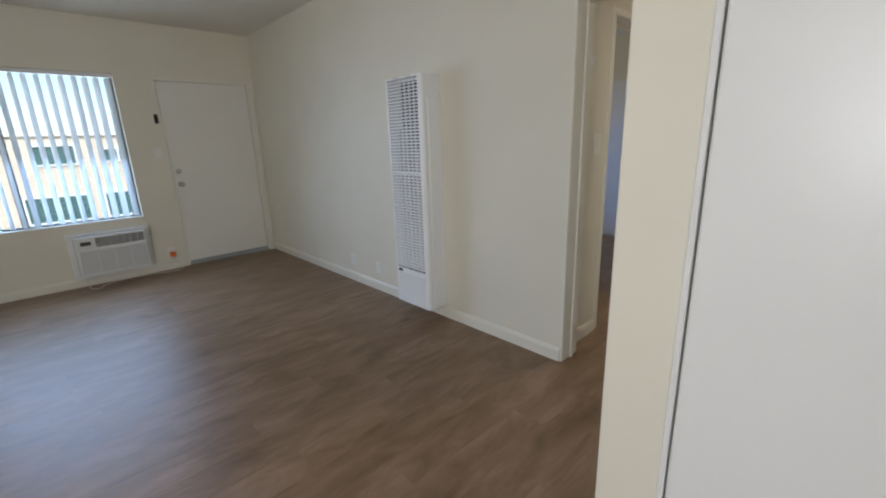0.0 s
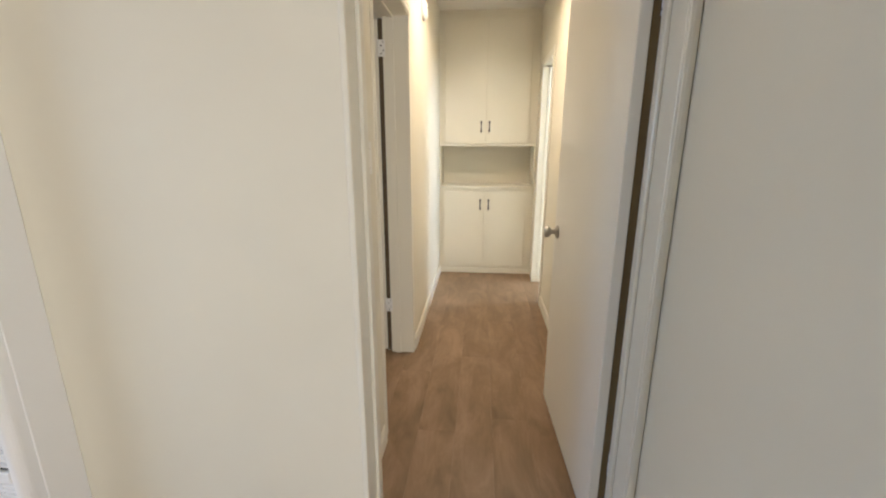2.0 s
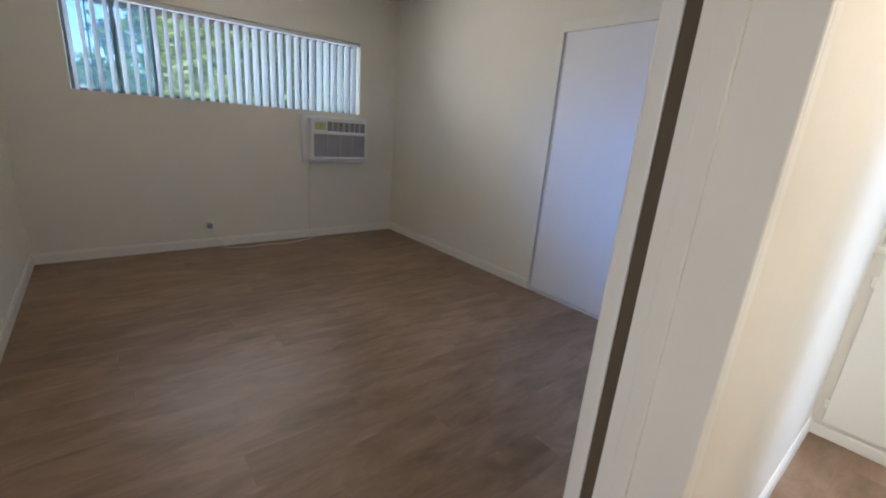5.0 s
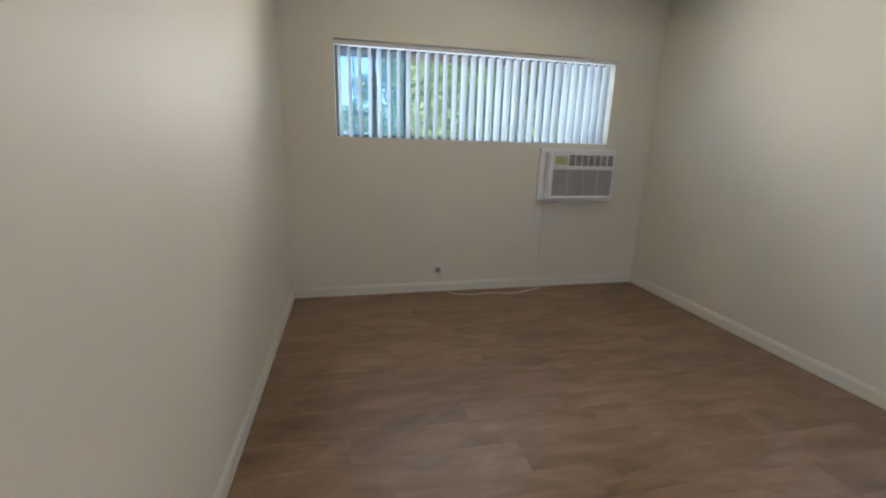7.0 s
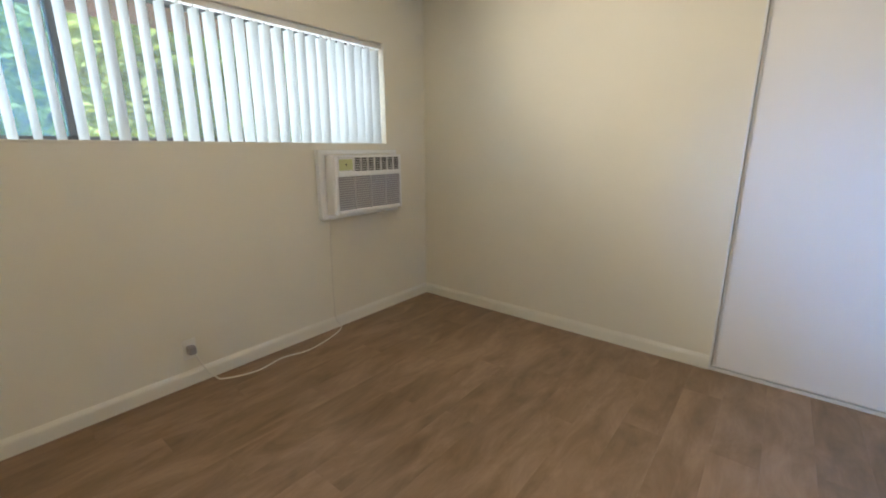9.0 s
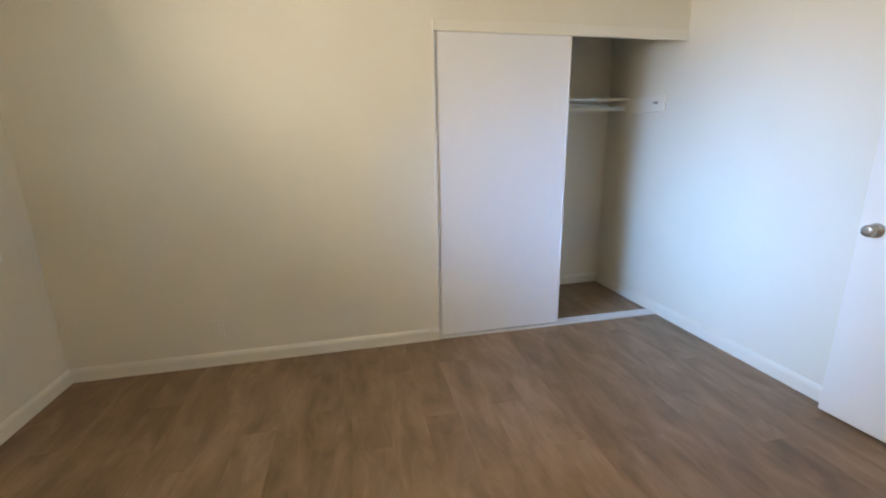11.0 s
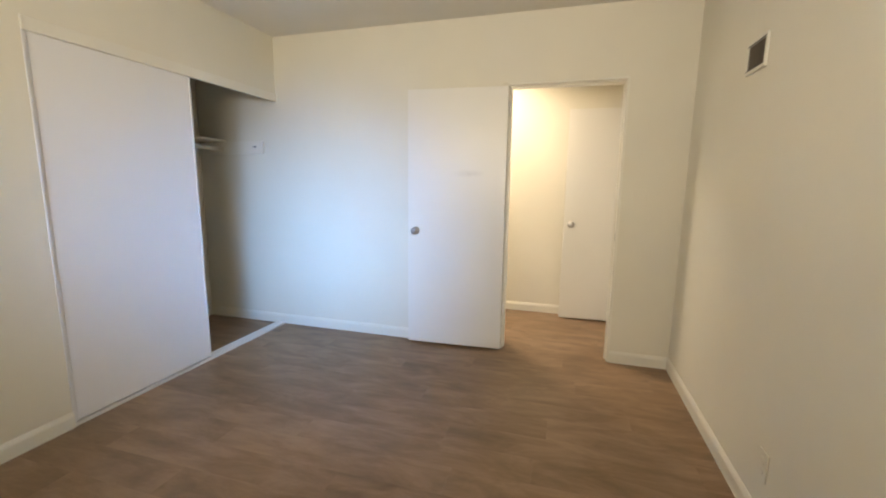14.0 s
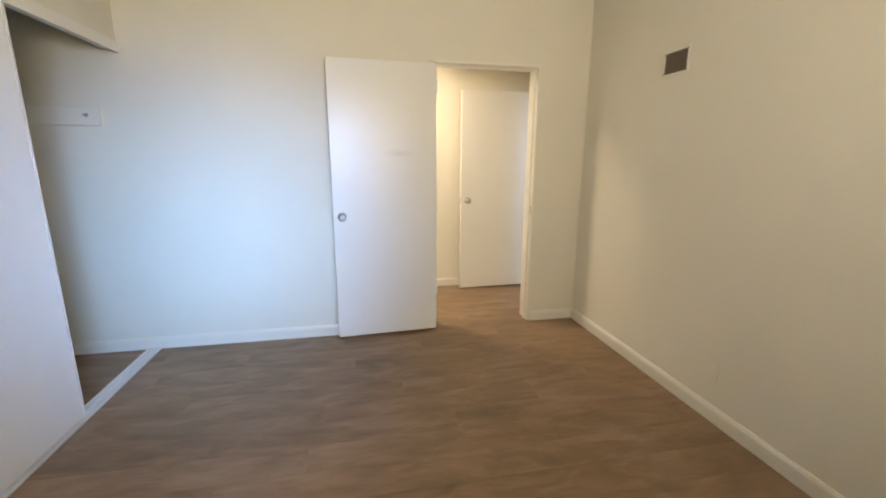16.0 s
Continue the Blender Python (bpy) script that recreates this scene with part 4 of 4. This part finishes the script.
part("heat_exchanger", boxes((GX0 + 0.020, GX0 + 0.155, -0.115, -0.095, 0.40, 1.46), (GX0 + 0.205, GX1 - 0.02, -0.115, -0.095, 0.40, 1.30), bevel=0.004), GREYP, heater, "light grey heat exchanger")
part("crossbar", boxes((GX0, GX1, HY + 0.014, HY + 0.022, 1.135, 1.150)), HEATW, heater)
part("valve_knob", boxes((GX0 + 0.022, GX0 + 0.068, HY - 0.010, HY - 0.003, 0.366, 0.384), bevel=0.003, seg=2), BLACK, heater, "dark valve knob")
bm = boxes((GX0, GX1, HY + 0.001, HY + 0.013, -0.0030, 0.0030))
for v in bm.verts:
    v.co.z += 0.55 * (v.co.y - HY - 0.007)
me_bar = mesh_of("grille_slat", bm, HEATW)
nb = 62
for i in range(nb):
    o = new("grille_slat", me_bar)
    o.parent = heater
    o.location.z = 0.402 + (HZ1 - fw - 0.004 - 0.402) * (i + 0.5) / nb
for i in range(13):
    o = new("grille_slat", me_bar)
    o.parent = heater
    o.location.z = HZ0 + fw + 0.004 + (0.348 - HZ0 - fw - 0.004) * (i + 0.5) / 13
for i in range(1, 7):
    x = GX0 + (GX1 - GX0) * i / 7
    part("grille_wire", boxes((x - 0.0018, x + 0.0018, HY + 0.003, HY + 0.013, HZ0 + fw, HZ1 - fw)), HEATW, heater)


# ---- plates, thermostat, vent, detector ----
def wall_plate(name, label, category, m, w=0.072, h=0.117, kind="rocker", gangs=1, group="", PLATE=PLATE):
    """Built flat on the xz plane facing -y, then posed by m."""
    t = thing(name, label, category, group)
    t.matrix_world = m
    part("plate", boxes((-w / 2, w / 2, -0.006, 0, -h / 2, h / 2), bevel=0.0025, seg=2), PLATE, t)
    for g in range(gangs):
        c = (g - (gangs - 1) / 2) * 0.046
        if kind == "rocker":
            part("rocker_frame", boxes((c - 0.0185, c + 0.0185, -0.0072, -0.005, -0.036, 0.036), bevel=0.001), PLATE, t)
            bm = boxes((c - 0.0155, c + 0.0155, -0.0115, -0.006, -0.032, 0.032), bevel=0.0015)
            for v in bm.verts:
                if v.co.y < -0.008:
                    v.co.y += 0.0035 * (v.co.z + 0.032) / 0.064
            part("rocker", bm, PLATE, t)
            for z in (-0.0345, 0.0335, 0.0365):
                part("slit", boxes((c - 0.0150, c + 0.0150, -0.0076, -0.0071, z - 0.0005, z + 0.0005)), GREYP, t)
        elif kind == "stacked":
            part("switch_frame", boxes((c - 0.0185, c + 0.0185, -0.0072, -0.005, -0.036, 0.036), bevel=0.001), PLATE, t)
            for z0, z1 in ((-0.033, -0.001), (0.001, 0.033)):
                bm = boxes((c - 0.0155, c + 0.0155, -0.0125, -0.006, z0, z1), bevel=0.0015)
                for v in bm.verts:
                    if v.co.y < -0.008:
                        v.co.y += 0.004 * (v.co.z - z0) / (z1 - z0)
                part("rocker", bm, PLATE, t)
        elif kind == "toggle":
            part("toggle", boxes((c - 0.005, c + 0.005, -0.020, -0.004, -0.004, 0.014), bevel=0.002), PLATE, t)
        else:
            for z in (-0.0195, 0.0195):
                s = part("socket", lathe(bmesh.new(), [(0.0165, 0), (0.0165, 0.003), (0.015, 0.004)], (0, -1, 0), (c, -0.005, z), 16), PLATE, t)
                for dx in (-0.006, 0.006):
                    part("slot", boxes((c + dx - 0.001, c + dx + 0.001, -0.0095, -0.0088, z - 0.002, z + 0.007)), WALL if PLATE is WALL else DARK, s)
        for z in ((-0.048, 0.048) if kind != "outlet" else (0.0,)):
            part("screw", lathe(bmesh.new(), [(0.0033, 0), (0.0025, 0.0012)], (0, -1, 0), (c, -0.006, z), 8), PLATE, t)
    return t


wall_plate("light_switch", "ivory rocker light switch beside the bedroom doorway", "switch", pose(HW, 0.455, 1.316, 0, 0, 90), 0.082, 0.122)
wall_plate("light_switch", "ivory plate with two stacked switches on the living room wall", "switch", pose(LE, -0.962, 1.335, 0, 0, -90), 0.076, 0.120, "stacked")
wall_plate("light_switch", "ivory toggle switch beside the front door", "switch", pose(LW, -1.130, 1.325, 0, 0, 90), kind="toggle")
wall_plate("light_switch", "cream painted switch plate beside the bedroom doorway", "switch", pose(BE, 0.475, 1.25, 0, 0, -90), kind="toggle", PLATE=WALL)
wall_plate("wall_outlet", "ivory outlet low on the heater wall", "outlet", pose(-2.37, HS, 0.225, 0, 0, 0), kind="outlet", group="wall outlets")
wall_plate("wall_outlet", "ivory outlet low on the heater wall", "outlet", pose(-1.93, HS, 0.225, 0, 0, 0), kind="outlet", group="wall outlets")
wall_plate("wall_outlet", "cream outlet behind the orange plug", "outlet", pose(LW, -1.19, 0.205, 0, 0, 90), kind="outlet", group="wall outlets")
wall_plate("wall_outlet", "cream outlet under the bedroom window", "outlet", pose(BW, 1.445, 0.215, 0, 0, 90), kind="outlet", group="wall outlets")
wall_plate("wall_outlet", "cream outlet on the bedroom wall beside the closet", "outlet", pose(-3.46, BN, 0.25, 0, 0, 0), kind="outlet", group="wall outlets", PLATE=WALL)
wall_plate("wall_outlet", "cream outlet on the bedroom wall below the vent", "outlet", pose(-1.72, HN, 0.27, 0, 0, 180), kind="outlet", group="wall outlets", PLATE=WALL)

th = thing("thermostat", "white programmable thermostat with a small screen", "thermostat")
th.matrix_world = pose(LE, -0.645, 1.283, 0, 0, -90)
part("base", boxes((-0.026, 0.032, -0.008, 0, -0.060, 0.054), bevel=0.003), THERM, th)
part("cover", boxes((-0.030, 0.029, -0.024, -0.008, -0.002, 0.060), bevel=0.006, seg=3), THERM, th)
part("lower_cover", boxes((-0.030, 0.029, -0.022, -0.008, -0.062, -0.003), bevel=0.006, seg=3), THERM, th)
part("screen", boxes((-0.024, -0.012, -0.0252, -0.0238, 0.008, 0.034), bevel=0.0004), SCREENM, th, "dark liquid crystal screen")
for x in (-0.022, -0.013):
    for z in (-0.016, -0.029):
        part("button", lathe(bmesh.new(), [(0.0, 0.0), (0.0036, 0.0), (0.0036, 0.002), (0.0024, 0.003), (0.0, 0.003)], (0, -1, 0), (x, -0.0215, z), 10), GREYP, th)

hs = thing("wall_sensor", "small white box with a black tag on the hallway wall", "sensor")
part("housing", boxes((HW, HW + 0.030, 0.240, 0.325, 1.752, 1.818), bevel=0.010, seg=3), PLASTIC, hs)
part("tag", boxes((HW, HW + 0.010, 0.245, 0.280, 1.672, 1.7535), bevel=0.002), BLACK, hs)

bx = thing("door_chime_sensor", "small black sensor box beside the front door", "sensor")
part("housing", boxes((LW, LW + 0.022, -1.100, -1.066, 1.640, 1.735), bevel=0.004, seg=2), BLACK, bx)

vent = thing("wall_vent", "brown mesh wall vent in a white frame", "vent")
vx0, vx1, vz0, vz1 = -1.290, -1.088, 1.845, 1.990
part("backing", boxes((vx0 + 0.01, vx1 - 0.01, HN, HN + 0.003, vz0 + 0.01, vz1 - 0.01)), VENTM, vent)
part("frame", boxes((vx0, vx1, HN, HN + 0.012, vz0, vz0 + 0.018), (vx0, vx1, HN, HN + 0.012, vz1 - 0.018, vz1), (vx0, vx0 + 0.014, HN, HN + 0.012, vz0 + 0.018, vz1 - 0.018),
                    (vx1 - 0.014, vx1, HN, HN + 0.012, vz0 + 0.018, vz1 - 0.018), bevel=0.002), TRIM, vent)
for i in range(12):
    z = vz0 + 0.022 + (vz1 - vz0 - 0.044) * (i + 0.5) / 12
    part("slat", boxes((vx0 + 0.014, vx1 - 0.014, HN + 0.004, HN + 0.009, z - 0.0018, z + 0.0018)), VENTM, vent)
# shadow lines laid as dark strips on the frame face
for z in (vz0 + 0.016, vz1 - 0.020):
    part("shadow_line", boxes((vx0 + 0.004, vx1 - 0.004, HN + 0.0122, HN + 0.0128, z, z + 0.004)), DARK, vent)

det = thing("smoke_detector", "round white smoke detector high on the hallway wall", "smoke detector")
part("housing", lathe(bmesh.new(), [(0.066, 0), (0.066, 0.012), (0.060, 0.026), (0.040, 0.033), (0.008, 0.034)], (1, 0, 0), (HW, 2.03, 2.255), 28), PLASTIC, det)
part("test_button", lathe(bmesh.new(), [(0.009, 0), (0.008, 0.003)], (1, 0, 0), (HW + 0.034, 2.03, 2.27), 12), GREYP, det)

wd = thing("door_stop_bumper", "small ivory door bumper on the hallway wall", "door bumper")
part("bumper", lathe(bmesh.new(), [(0.014, 0), (0.012, 0.010), (0.005, 0.014)], (1, 0, 0), (HW, 0.285, 0.875), 12), PLATE, wd)

hl = thing("ceiling_light", "round opal glass hallway ceiling light, switched on", "ceiling light")
part("pan", lathe(bmesh.new(), [(0.15, 0), (0.15, 0.02), (0.12, 0.024)], (0, 0, -1), (0.40, 1.80, CH), 32), PLASTIC, hl)

# ---- outdoors ----
GZ = -3.2
structure("ground", boxes((-900, 900, -900, 900, GZ - 0.3, GZ)), ASPHALT, "grey asphalt ground round the building")
structure("building_base", boxes((OUT, 2.72, -4.7, 4.5, GZ, -0.21)), STUCCO2, "pale stucco storey below the flat")
walkway = structure("walkway", boxes((OUT - 1.3, OUT, -4.7, 0.3, -0.22, -0.03)), CONCRETE, "concrete landing outside the front door")
eave = structure("eave", boxes((OUT - 0.95, OUT, 0.2, 4.6, 2.42, 2.50), (OUT - 1.0, OUT - 0.95, 0.2, 4.6, 2.17, 2.52)), TERRA, "terracotta painted roof eave outside the bedroom window")


def far_building(name, label, x, y0, y1, z1, wall, rows):
    t = thing(name, label, "building")
    part("wall", boxes((x - 9, x, y0, y1, GZ, z1)), wall, t)
    part("roof", boxes((x - 9.2, x + 0.06, y0 - 0.2, y1 + 0.2, z1, z1 + 0.12), bevel=0.03), STUCCO2, t)
    for wy, wz, ww, wh in rows:
        w = part("window", boxes((x, x + 0.05, wy - 0.06, wy + ww + 0.06, wz - 0.06, wz), (x, x + 0.05, wy - 0.06, wy + ww + 0.06, wz + wh, wz + wh + 0.06),
                                 (x, x + 0.05, wy - 0.06, wy, wz, wz + wh), (x, x + 0.05, wy + ww, wy + ww + 0.06, wz, wz + wh), (x, x + 0.05, wy + ww / 2 - 0.03, wy + ww / 2 + 0.03, wz, wz + wh)), WHITEALU, t)
        part("pane", boxes((x + 0.002, x + 0.012, wy, wy + ww, wz, wz + wh)), FARGLASS, w)
    return t


far_building("apartment_building", "beige stucco apartment building across the car park", -19, -14.0, 7.0, 1.86, STUCCO,
             [(-12.2, 0.95, 1.1, 0.6), (-8.6, 0.95, 1.1, 0.6), (-5.2, 0.95, 1.1, 0.6), (-2.2, 0.95, 1.1, 0.6), (-0.25, 1.0, 0.8, 0.4), (2.4, 0.95, 1.1, 0.6),
              (-5.6, -1.05, 1.7, 0.85), (-2.7, -1.05, 1.7, 0.85), (-0.5, -1.05, 0.9, 0.85), (2.2, -1.05, 1.7, 0.85)])


def car(label, x, y, paint):
    t = thing("parked_car", label, "car", at=(x, y, GZ))
    bm = bmesh.new()
    prof = [(-2.15, 0.35), (-2.1, 0.75), (-1.35, 0.92), (-0.75, 1.42), (0.85, 1.45), (1.6, 0.98), (2.1, 0.9), (2.18, 0.35)]
    a = [bm.verts.new((px, -0.85 if pz < 1.2 else -0.68, pz)) for px, pz in prof]
    b = [bm.verts.new((px, 0.85 if pz < 1.2 else 0.68, pz)) for px, pz in prof]
    n = len(prof)
    for i in range(n):
        bm.faces.new((a[i], a[(i + 1) % n], b[(i + 1) % n], b[i]))
    bm.faces.new(a)
    bm.faces.new(b[::-1])
    bmesh.ops.bevel(bm, geom=bm.edges[:], offset=0.06, segments=2, affect="EDGES")
    part("body", bm, paint, t)
    for s in (-1, 1):
        part("side_window", boxes((-1.0, 1.1, s * 0.775 - 0.01, s * 0.775 + 0.01, 0.98, 1.32), bevel=0.004), FARGLASS, t)
    for wx in (-1.35, 1.35):
        for s in (-1, 1):
            part("wheel", lathe(bmesh.new(), [(0.20, 0), (0.32, 0.01), (0.32, 0.19), (0.20, 0.20)], (0, s, 0), (wx, s * 0.68, 0.32), 20), TYRE, t)
    return t


for i, (cy, paint, words) in enumerate([(-9.2, CARW, "white parked car"), (-6.4, CARG, "dark grey parked car"), (-3.6, CARW, "white parked car"), (-1.0, CARG, "dark grey parked car")]):
    car(words + " in the car park", -15.2, cy, paint)


def tree(label, x, y, height, radius, leaves, leaf, mat_, seed, low=0.35, slim=1.0):
    """Tapered trunk with limbs, and a crown of leaf cards gathered in clumps."""
    rnd = random.Random(seed)
    t = thing("tree", label, "tree", at=(x, y, GZ))
    bm = bmesh.new()
    rings = []
    for k in range(7):
        f = k / 6
        r = 0.16 * (1 - 0.75 * f)
        cx, cy = 0.12 * math.sin(3 * f + seed), 0.10 * math.cos(2.3 * f + seed)
        rings.append([bm.verts.new((cx + r * math.cos(2 * math.pi * i / 9), cy + r * math.sin(2 * math.pi * i / 9), f * height * 0.8)) for i in range(9)])
    for p, q in zip(rings, rings[1:]):
        for i in range(9):
            bm.faces.new((p[i], p[(i + 1) % 9], q[(i + 1) % 9], q[i])).smooth = True
    clumps = []
    for k in range(46):
        f = rnd.uniform(low, 1.0)
        a = rnd.uniform(0, 2 * math.pi)
        rr = radius * math.sqrt(rnd.uniform(0.05, 1)) * (1 - 0.75 * abs(f - 0.55) ** 1.4 * slim)
        c = Vector((rr * math.cos(a), rr * math.sin(a), f * height))
        clumps.append(c)
        if k % 4 == 0:
            s = Vector((0, 0, max(0.25, f - 0.2) * height * 0.8))
            tube(bm, [s, s.lerp(c, 0.5) + Vector((0, 0, 0.1)), c], 0.025, 6)
    part("trunk", bm, BARK, t)
    v, fcs = [], []
    for i in range(leaves):
        c = rnd.choice(clumps)
        p = c + Vector((rnd.gauss(0, 0.24), rnd.gauss(0, 0.24), rnd.gauss(0, 0.22))) * radius * 0.75
        d = Vector((rnd.gauss(0, 1), rnd.gauss(0, 1), rnd.gauss(-0.3, 0.7))).normalized()
        s = d.cross(Vector((rnd.gauss(0, 1), rnd.gauss(0, 1), rnd.gauss(0, 1)))).normalized()
        l = leaf * rnd.uniform(0.6, 1.3)
        k = len(v)
        nrm = d.cross(s) * l * 0.12
        v += [p - d * l * 0.5, p + s * l * 0.26 + nrm, p + d * l * 0.5, p - s * l * 0.26 + nrm]
        fcs += [(k, k + 1, k + 2), (k, k + 2, k + 3)]
    me = bpy.data.meshes.new("crown")
    me.from_pydata([tuple(q) for q in v], [], fcs)
    me.materials.append(mat_)
    o = new("crown", me)
    o.parent = t
    return t


tree("leafy green tree outside the bedroom window", -8.2, 3.9, 8.4, 2.1, 19000, 0.17, LEAF, 3)
tree("leafy green tree outside the bedroom window", -8.8, 6.6, 8.2, 2.3, 16000, 0.17, LEAF, 8)
tree("tall leafy tree behind the others outside the bedroom window", -10.4, 4.2, 9.4, 2.4, 15000, 0.19, LEAF, 15)
tree("broad leafy tree further off outside the bedroom window", -13.5, 6.2, 9.0, 3.2, 16000, 0.26, LEAF, 31, 0.2)
tree("broad leafy tree further off outside the bedroom window", -14.5, 11.0, 9.4, 3.6, 16000, 0.28, LEAF, 37, 0.2)
tree("low leafy tree top below the bedroom window", -7.6, 1.05, 4.9, 0.75, 4500, 0.13, LEAF, 12, 0.55)
tree("dark blue-green conifer beside the leafy trees", -10.0, 1.75, 8.0, 0.75, 14000, 0.15, LEAF2, 5, 0.2, 1.3)
tree("dark tree behind the buildings", -34.0, -6.5, 8.0, 2.2, 5000, 0.4, LEAF2, 21)

# ---- floor planks ----
PW, PL = 0.182, 1.22
plank_meshes = {}


def plank(x, y0, y1):
    length = round(y1 - y0, 2)
    if length not in plank_meshes:
        bm = boxes((-PW / 2 + 0.0001, PW / 2 - 0.0001, -length / 2 + 0.00015, length / 2 - 0.00015, -0.006, 0.0), bevel=0.00015)
        plank_meshes[length] = mesh_of("plank", bm, PLANK)
    p = new("plank", plank_meshes[length])
    p.parent = floor
    p.location = (x, (y0 + y1) / 2, 0)


rnd = random.Random(11)
for i in range(39):
    x = -4.47 + PW * i + PW / 2
    south, north = (-4.60, 4.40) if x < 1.0 else (-4.60, -1.20)
    y = south - ((i * 0.43 + rnd.uniform(-0.1, 0.1)) % 1.0) * PL
    while y < north - 0.01:
        a, c = max(y, south), min(y + PL, north)
        if c - a > 0.03:
            plank(x, a, c)
        y += PL
structure("floor_bathroom", boxes((1.035, 2.6, 2.02, 3.6, -0.006, 0.002)), PLASTIC, "white sheet vinyl bathroom floor")
